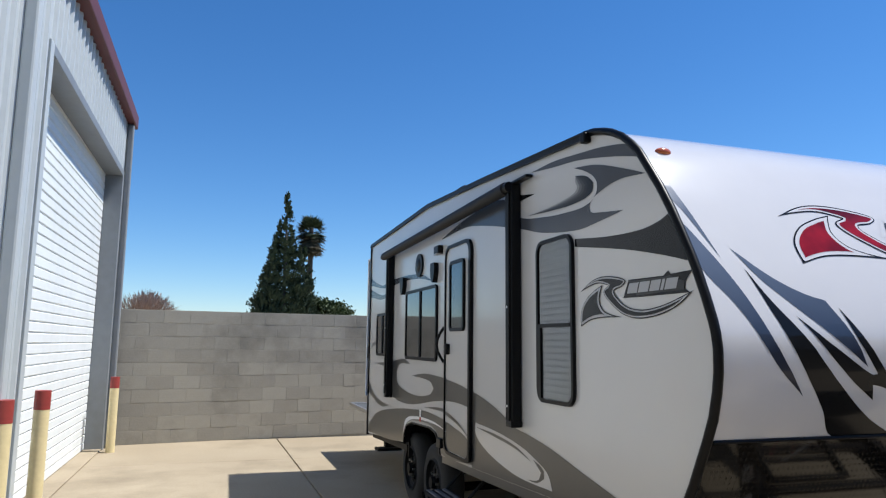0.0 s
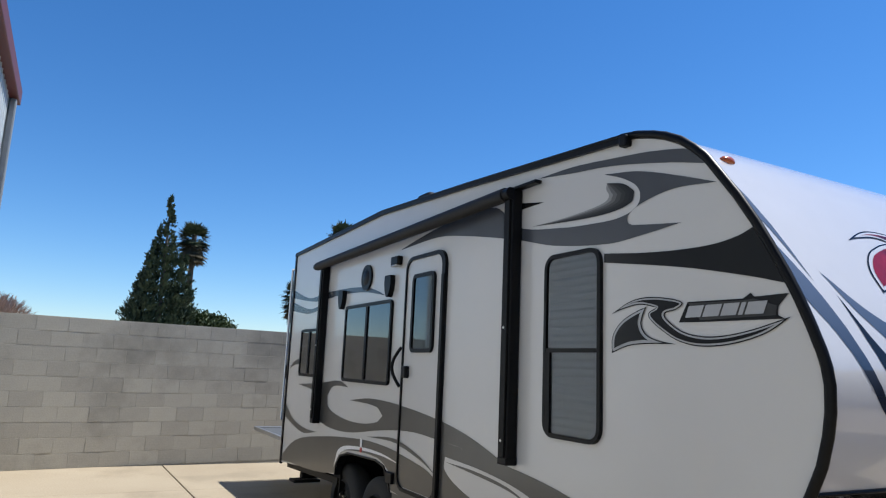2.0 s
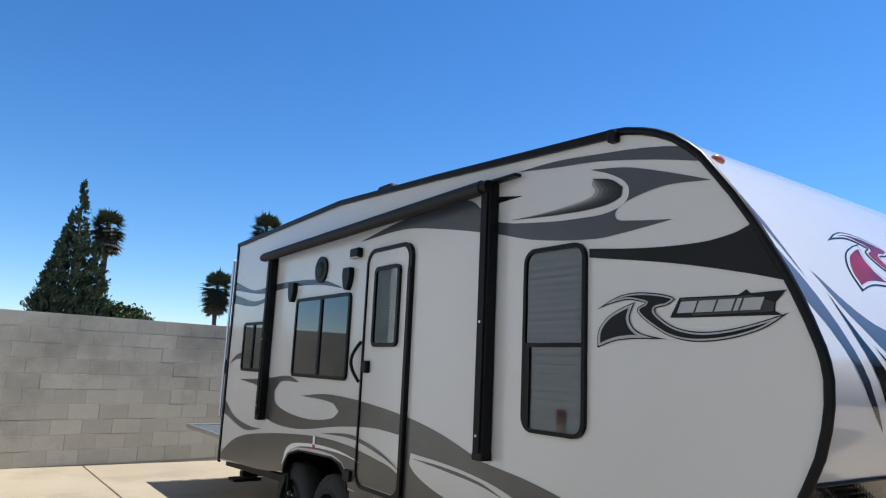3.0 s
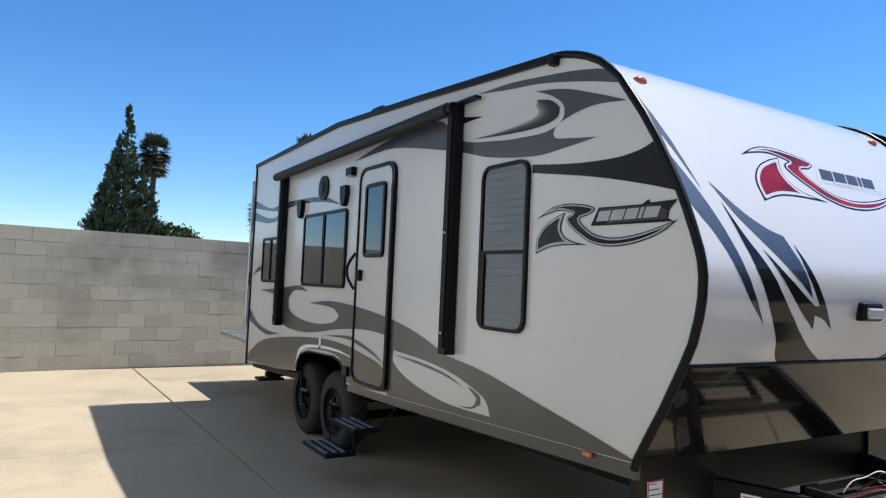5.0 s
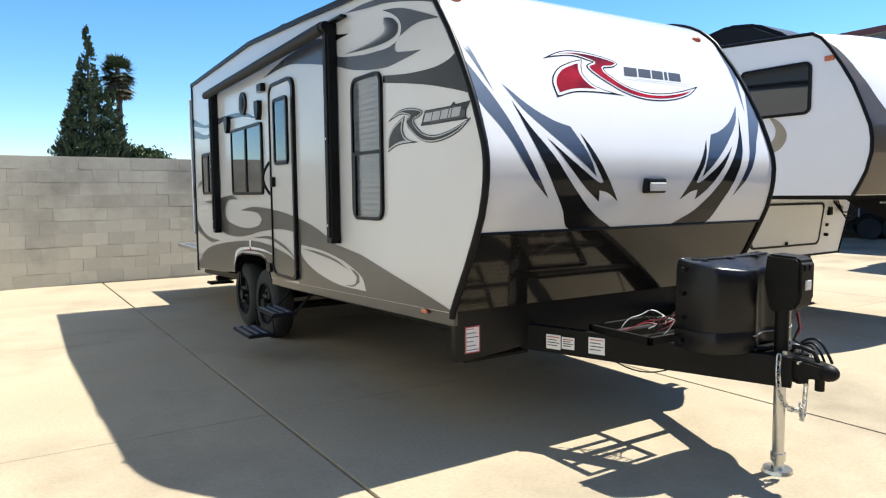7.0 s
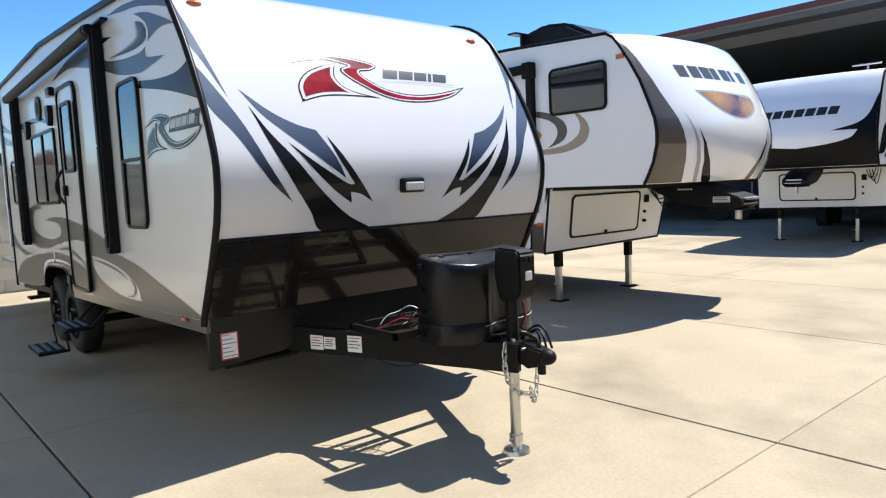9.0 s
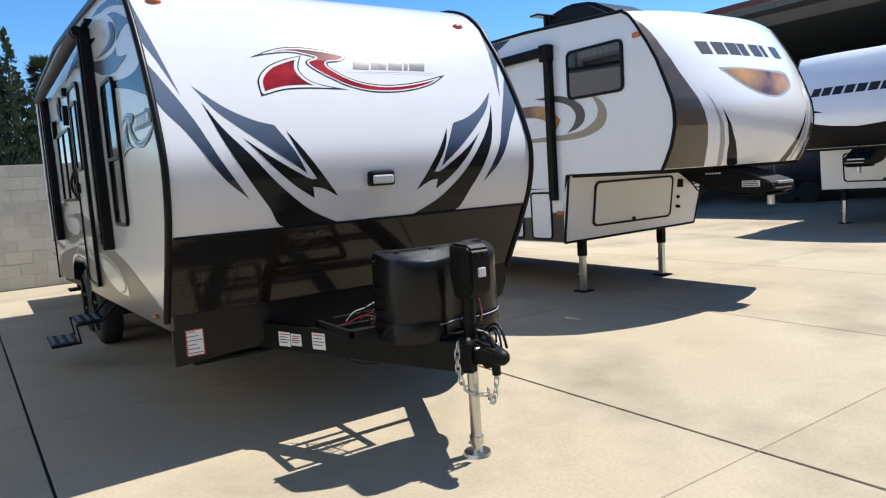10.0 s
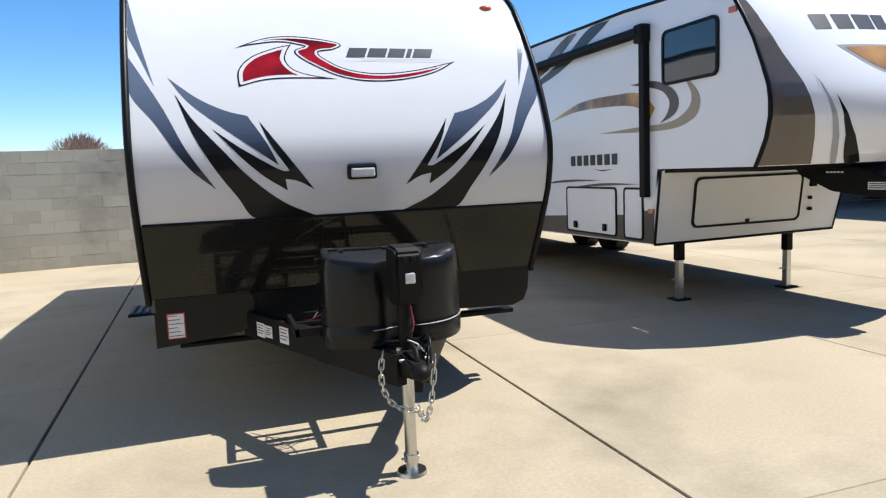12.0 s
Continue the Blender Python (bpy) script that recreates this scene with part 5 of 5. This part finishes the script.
    if style == 0:
        part("air_conditioner", ac, TRIM, fw, "black rooftop air conditioner", smooth=40)
        part("antenna", box((-0.68, 0.85, 3.33), (-0.1, 1.0, 3.355), 0.01), TRIM, fw)
        part("antenna_mast", box((-0.5, 0.90, 3.0), (-0.45, 0.95, 3.34), 0.008), TRIM, fw)
        # brown bands of the nose cap
        for mirror in (1, -1):
            q = [(-1.212, 1.385), (-1.212, 2.0), (-1.212, 2.55), (-1.20, 2.84), (-1.15, 2.72), (-1.115, 2.50), (-1.07, 2.28), (-1.015, 2.11), (-0.955, 1.93), (-0.91, 1.76), (-0.875, 1.58), (-0.82, 1.385)]
            part("graphic_band", sheet(spline([(mirror * u, v) for u, v in q], 5), nose, levels, ucols), BROWN, fw, smooth=50)
            q = [(-0.53, 1.385), (-0.645, 1.65), (-0.70, 1.81), (-0.75, 1.93), (-0.66, 1.79), (-0.56, 1.63), (-0.38, 1.385)]
            part("graphic_band", sheet(spline([(mirror * u, v) for u, v in q], 5), nose, levels, ucols), BLACKV, fw, smooth=50)
            q = [(-0.66, 1.385), (-0.735, 1.60), (-0.775, 1.76), (-0.84, 1.95), (-0.90, 2.10), (-0.81, 1.93), (-0.73, 1.75), (-0.675, 1.58), (-0.61, 1.385)]
            part("graphic_band", sheet(spline([(mirror * u, v) for u, v in q], 5), nose, levels, ucols), SILVER, fw, smooth=50)
        q = [(-0.56, 2.295), (-0.28, 2.305), (0.18, 2.29), (0.46, 2.265), (0.47, 2.19), (0.36, 2.11), (0.14, 2.05), (-0.10, 2.065), (-0.36, 2.16)]
        part("emblem_eye", sheet(spline(q, 6), lambda u, v: nose(u, v, 0.004), levels, ucols), AMBER, fw, "flame-coloured oval emblem", smooth=50)
        q = [(-0.63, 2.315), (-0.28, 2.32), (0.18, 2.308), (0.49, 2.285), (0.51, 2.18), (0.38, 2.09), (0.15, 2.03), (-0.12, 2.045), (-0.39, 2.15)]
        part("emblem_rim", sheet(spline(q, 6), lambda u, v: nose(u, v, 0.002), levels, ucols), SILVER, fw, smooth=50)
        for k in range(7):
            u = -0.76 + 0.195 * k
            w = (0.15, 0.17, 0.18, 0.13, 0.17, 0.08, 0.17)[k]
            q = [(u + 0.012, 2.452), (u + w, 2.452), (u + w, 2.582), (u, 2.582)]
            part("emblem_bar", sheet(q, lambda u, v: nose(u, v, 0.003), levels, ucols), TAUPE, fw, smooth=50)
        part("cap_light", box((-0.12, -1.66, 1.72), (0.10, -1.62, 1.76), 0.008), SILVER, fw)
        # side swooshes
        part("graphic_swoosh", sheet(spline([(2.16, 2.01), (1.8, 2.10), (1.37, 2.18), (0.6, 2.18), (0.20, 2.14), (-0.02, 1.98), (0.07, 1.86), (0.15, 1.95), (0.35, 2.03), (0.8, 2.07), (1.5, 2.08)]), sp), AMBER, fw)
        part("graphic_swoosh", sheet(spline([(0.4, 2.25), (0.0, 2.24), (-0.28, 2.14), (-0.38, 2.02), (-0.33, 1.90), (-0.1, 1.82), (-0.22, 1.92), (-0.24, 2.03), (-0.1, 2.14)]), sp), TAUPE, fw)
        part("graphic_swoosh", sheet(spline([(-0.45, 2.22), (-0.62, 2.10), (-0.68, 1.97), (-0.60, 1.84), (-0.3, 1.76), (0.3, 1.76), (1.0, 1.79), (0.3, 1.81), (-0.28, 1.83), (-0.52, 1.93), (-0.56, 2.05)]), sp), TAN, fw)
        part("graphic_swoosh", sheet(spline([(2.9, 2.50), (2.05, 2.72), (1.45, 2.99), (1.72, 2.99), (2.25, 2.80)]), sp), BRONZE, fw)
        part("graphic_swoosh", sheet(spline([(3.2, 2.40), (1.9, 2.60), (1.1, 2.86), (0.75, 2.99), (1.20, 2.98), (1.75, 2.76)]), sp), SLATE, fw)
        for k in range(7):
            y = 1.66 - 0.15 * k
            part("emblem_bar", sheet([(y, 1.44), (y - 0.11, 1.44), (y - 0.11, 1.56), (y, 1.56)], sp), CHARCOAL, fw)
        part("graphic_underline", sheet(spline([(1.15, 1.40), (0.95, 1.385), (0.72, 1.395), (0.95, 1.372)]), sp), CHARCOAL, fw)
        for y0, y1, z in ((2.6, 0.95, 1.24), (1.8, 0.2, 1.20)):
            part("graphic_stripe", sheet(spline([(y0, z - 0.03), ((y0 + y1) / 2, z + 0.035), (y1, z + 0.03), ((y0 + y1) / 2, z + 0.005)]), sp), TAUPE, fw)
    else:
        for mirror in (1, -1):
            q = [(-1.205, 1.385), (-1.205, 2.55), (-1.02, 2.12), (-0.55, 1.96), (-0.95, 1.96), (-0.85, 1.84), (-0.5, 1.75), (0.0, 1.70), (0.0, 1.385)]
            part("graphic_band", sheet(spline([(mirror * u, v) for u, v in q], 5), nose, levels, ucols), TRIM, fw, smooth=50)
        for k in range(8):
            u = -0.82 + 0.185 * k
            q = [(u, 2.23), (u + 0.15, 2.23), (u + 0.19, 2.36), (u + 0.04, 2.36)]
            part("emblem_bar", sheet(q, lambda u, v: nose(u, v, 0.003), levels, ucols), CHARCOAL, fw, smooth=50)
        part("graphic_swoosh", sheet(spline([(-1.4, 1.55), (-1.0, 2.0), (-0.4, 2.2), (0.6, 2.3), (0.2, 2.1), (-0.5, 1.9), (-0.9, 1.6)]), sq), BLACKV, fw)
        part("graphic_swoosh", sheet(spline([(-1.0, 1.5), (-0.4, 1.75), (0.5, 1.85), (1.6, 1.9), (0.5, 1.7), (-0.2, 1.55)]), sq), SLATE, fw)
        part("antenna", box((0.45, 0.2, 3.16), (0.95, 0.26, 3.18), 0.006), ALU, fw)
        part("antenna_mast", box((0.70, 0.2, 2.95), (0.74, 0.24, 3.17), 0.006), ALU, fw)
    fw.matrix_world = Matrix.Translation(at) @ Matrix.Rotation(radians(turn), 4, "Z") @ Matrix.Diagonal((1, 1, tall, 1))
    return fw


fifth_wheel((5.80, 1.80, 0), 0.0, "white fifth-wheel trailer with a brown-banded nose and flame emblem", 0)
fifth_wheel((13.30, 2.10, 0), -83.5, "white fifth-wheel trailer with a black-banded nose parked across the yard", 1, 1.08)

def cargo_trailer(at, turn):
    """A dark enclosed cargo trailer, its long side along local x."""
    c = thing("cargo_trailer", (0, 0, 0), "dark navy enclosed cargo trailer parked under the shed roof", "cargo trailer")
    part("body", box((-1.9, 0.0, 0.62), (1.9, 1.9, 2.30), 0.03), NAVY, c, "dark navy sheet-metal body", smooth=35)
    for x in (-1.88, -0.60, 0.62, 1.84):
        part("post", box((x, -0.012, 0.64), (x + 0.05, -0.002, 2.26), 0.003), STEELGREY, c)
    part("rub_rail", box((-1.9, -0.02, 0.56), (1.9, 0.02, 0.64), 0.006), CHASSIS, c)
    part("fender", band([(-0.62, 0.42), (-0.52, 0.74), (0.0, 0.82), (0.52, 0.74), (0.62, 0.42)], [(-0.57, 0.42), (-0.48, 0.70), (0.0, 0.77), (0.48, 0.70), (0.57, 0.42)],
                        lambda u, v, w: Vector((u, w, v)), -0.16, -0.02), CHASSIS, c)
    part("chassis", box((-1.9, 0.1, 0.42), (1.9, 1.8, 0.56), 0.01), CHASSIS, c)
    for x in (-0.30, 0.30):
        for y in (-0.14, 1.80):
            part("tyre", rod((x, y, 0.30), (x, y + 0.18, 0.30), 0.30, n=24), RUBBER, c, smooth=40)
    c.matrix_world = Matrix.Translation(at) @ Matrix.Rotation(radians(turn), 4, "Z")


cargo_trailer((18.9, 6.9, 0.0), -60)

# ---- planting behind the wall ----


def tuft(bm, p, d, size, w):
    """One small needle spray: a bent pair of quads."""
    d = d.normalized()
    s = d.cross(Vector((0.2, 0.3, 1))).normalized() * w
    q = p + d * size * 0.55 + Vector((0, 0, 0.05 * size))
    e = p + d * size
    v = [bm.verts.new(c) for c in (p - s * 0.5, p + s * 0.5, q + s, q - s, e)]
    bm.faces.new((v[0], v[1], v[2], v[3]))
    bm.faces.new((v[3], v[2], v[4]))


def conifer(x, y, height, spread, seed):
    rng = random.Random(seed)
    t = thing("conifer_tree", (x, y, -0.06), "tall dark green conifer with a ragged pointed top", "tree")
    part("trunk", rod((x, y, -0.1), (x, y, height * 0.96), 0.2, r2=0.02), BARK, t)
    bm = bmesh.new()
    leaders = [(0, 0, height, 0.75), (-0.45, 0.2, height * 0.85, 0.5), (-0.80, -0.2, height * 0.76, 0.55), (0.50, 0.3, height * 0.80, 0.5), (0.95, -0.2, height * 0.70, 0.50),
               (-1.30, 0.1, height * 0.60, 0.55), (1.40, 0.2, height * 0.71, 0.40), (-1.0, 0.3, height * 0.68, 0.4)]
    for dx, dy, top, share in leaders:
        for k in range(int(270 * share)):
            f = rng.random() ** 0.9
            z = 0.6 + (top - 0.6) * f
            a = rng.random() * 2 * math.pi
            r = (spread * share * (1 - f) ** 1.0 + 0.03) * rng.uniform(0.5, 1.1)
            root = Vector((x + dx * (1 - f * 0.35), y + dy, z))
            out = Vector((math.cos(a), math.sin(a), rng.uniform(0.25, 0.7)))
            for j in range(22):
                g = rng.random() ** 0.6
                wide = 0.02 + 0.13 * (1 - f)
                p = root + out * r * g + Vector((rng.gauss(0, wide), rng.gauss(0, wide), rng.gauss(0, wide) - 0.10 * g))
                d = out + Vector((rng.gauss(0, 0.5), rng.gauss(0, 0.5), rng.uniform(0.2, 1.1)))
                tuft(bm, p, d, rng.uniform(0.12, 0.32) * (1 - 0.55 * f), rng.uniform(0.02, 0.05))
        for k in range(int(90 * share)):
            f = rng.random()
            p = Vector((x + dx * (1 - f * 0.35) + rng.gauss(0, 0.03), y + dy + rng.gauss(0, 0.03), 0.6 + (top - 0.6) * f))
            tuft(bm, p, Vector((rng.gauss(0, 0.4), rng.gauss(0, 0.4), 1)), 0.22, 0.03)
    part("crown", bm, NEEDLE, t)


def palm(x, y, height, r, seed):
    rng = random.Random(seed)
    t = thing("fan_palm_tree", (x, y, -0.06), "tall fan palm with a skirt of dry fronds", "tree")
    part("trunk", rod((x, y, -0.1), (x, y, height - r * 0.4), 0.17, r2=0.12), BARK, t)
    for name, mat, n, lo, hi in (("crown", PALMLEAF, 85, -0.6, 1.4), ("dry_skirt", DRYLEAF, 110, -1.4, -0.2)):
        bm = bmesh.new()
        for k in range(n):
            a, e = rng.random() * 6.283, rng.uniform(lo, hi)
            d = Vector((math.cos(a) * math.cos(e), math.sin(a) * math.cos(e), math.sin(e)))
            c = Vector((x, y, height - r * 0.6))
            hub = c + d * r * rng.uniform(0.35, 0.55) - Vector((0, 0, rng.uniform(0, 0.75) * r * (name == "dry_skirt")))
            side_v = d.cross(Vector((0, 0, 1))).normalized()
            up_v = side_v.cross(d)
            for j in range(11):
                w = (j - 5) / 5 * 1.25
                f = d * math.cos(w) + side_v * math.sin(w) + up_v * 0.1
                e2 = hub + f * r * rng.uniform(0.35, 0.7) - Vector((0, 0, 0.12 * r * abs(w)))
                s = f.cross(up_v).normalized() * 0.06 * r
                m = hub.lerp(e2, 0.55)
                v = [bm.verts.new(q) for q in (hub, m - s, m + s, e2)]
                bm.faces.new((v[0], v[1], v[3], v[2]))
        part(name, bm, mat, t)


def leafy(x, y, height, spread, seed, name, label, mat, n=5200):
    rng = random.Random(seed)
    t = thing(name, (x, y, -0.06), label, "tree")
    part("trunk", rod((x, y, -0.1), (x, y, height * 0.6), 0.12, r2=0.05), BARK, t)
    bm = bmesh.new()
    clumps = [(f, rng.gauss(0, spread * 0.3), rng.uniform(0.55, 0.86 - 0.10 * f / spread) * height) for f in (spread * (-0.9 + 1.8 * k / 39) for k in range(40))]
    for k in range(n):
        cx, cy, cz = clumps[k % len(clumps)]
        v = Vector((rng.gauss(0, 1), rng.gauss(0, 1), rng.gauss(0, 0.7)))
        p = Vector((x + cx, y + cy, cz)) + v * spread * 0.13
        p.z = min(p.z, height)
        d = Vector((rng.gauss(0, 1), rng.gauss(0, 1), rng.gauss(0.3, 1)))
        tuft(bm, p, d, rng.uniform(0.10, 0.2), rng.uniform(0.03, 0.06))
    part("crown", bm, mat, t)


def bare(x, y, height, spread, seed):
    rng = random.Random(seed)
    t = thing("bare_bush", (x, y, -0.06), "leafless reddish-brown bush behind the wall", "bush")
    part("stem", rod((x, y, -0.1), (x, y, height * 0.4), 0.09, r2=0.05), BARK, t)
    bm = bmesh.new()
    for k in range(3600):
        a, e = rng.random() * 6.283, rng.uniform(0.1, 1.5)
        d = Vector((math.cos(a) * math.cos(e) * spread, math.sin(a) * math.cos(e) * spread, math.sin(e) * height * 0.42))
        f = rng.uniform(0.45, 0.9)
        p = Vector((x, y, height * 0.52)) + d * f
        tuft(bm, p, d + Vector((rng.gauss(0, 0.5), rng.gauss(0, 0.5), rng.gauss(0.2, 0.5))), rng.uniform(0.2, 0.45), rng.uniform(0.008, 0.018))
    part("crown", bm, TWIG, t)


conifer(0.98, 30.3, 8.62, 2.05, 3)
palm(2.50, 33.2, 7.85, 0.86, 5)
palm(13.9, 43.8, 11.15, 1.15, 8)
palm(11.25, 44.8, 6.95, 1.2, 9)
leafy(2.95, 31.6, 4.05, 1.5, 21, "leafy_tree", "low green leafy tree beside the conifer", LEAF, 11000)
bare(-4.7, 28.0, 3.72, 1.55, 4)

# ---- concrete slabs, each its own piece ----
rng = random.Random(2)
for x0, x1 in zip(LINES_X, LINES_X[1:]):
    for y0, y1 in zip(LINES_Y, LINES_Y[1:]):
        bm = bmesh.new()
        ga, gb = ((0.008 if abs(u) < 2.5 else 0.003) for u in (x0, x1))
        g, t = 0.002, 0.004
        sa, sb = (-0.020 if -3 < u < 8 else 0.0 for u in (x0, x1))
        o = [(x0 + ga + sa * y0, y0 + g), (x1 - gb + sb * y0, y0 + g), (x1 - gb + sb * y1, y1 - g), (x0 + ga + sa * y1, y1 - g)]
        i = [(u + t * du, v + t * dv) for (u, v), du, dv in zip(o, (1, -1, -1, 1), (1, 1, -1, -1))]
        lo = [bm.verts.new((u, v, -0.04)) for u, v in o]
        mid = [bm.verts.new((u, v, -0.006)) for u, v in o]
        top = [bm.verts.new((u, v, 0.0)) for u, v in i]
        for k in range(4):
            j = (k + 1) % 4
            bm.faces.new((lo[k], lo[j], mid[j], mid[k]))
            bm.faces.new((mid[k], mid[j], top[j], top[k]))
        bm.faces.new(top)
        part("slab", bm, CONCRETE, pave)

# ---- blocks of the wall ----
bb = bmesh.new()
box((0.003, 0, 0.003), (0.4005, 0.2, 0.2062), 0.0012, bb, 1)
full = finish(bb, "block", BLOCK)
rest = bmesh.new()
for row in range(10):
    x = 0.0 if row % 2 else -0.2
    for k in range(62):
        u = x + 0.4032 * k
        jig = rng.uniform(-0.002, 0.002)
        if u < 8.2:
            ob = new("block", full)
            ob.parent = wall_north
            ob.matrix_local = wall_m @ Matrix.Translation((u, jig, 0.209 * row))
        else:
            box((u + 0.006, jig, 0.209 * row + 0.006), (u + 0.400, 0.2 + jig, 0.209 * row + 0.205), 0, rest)
bmesh.ops.transform(rest, matrix=wall_m, verts=rest.verts)
tagged(part("blocks", rest, BLOCK, wall_north), kind="stuff")
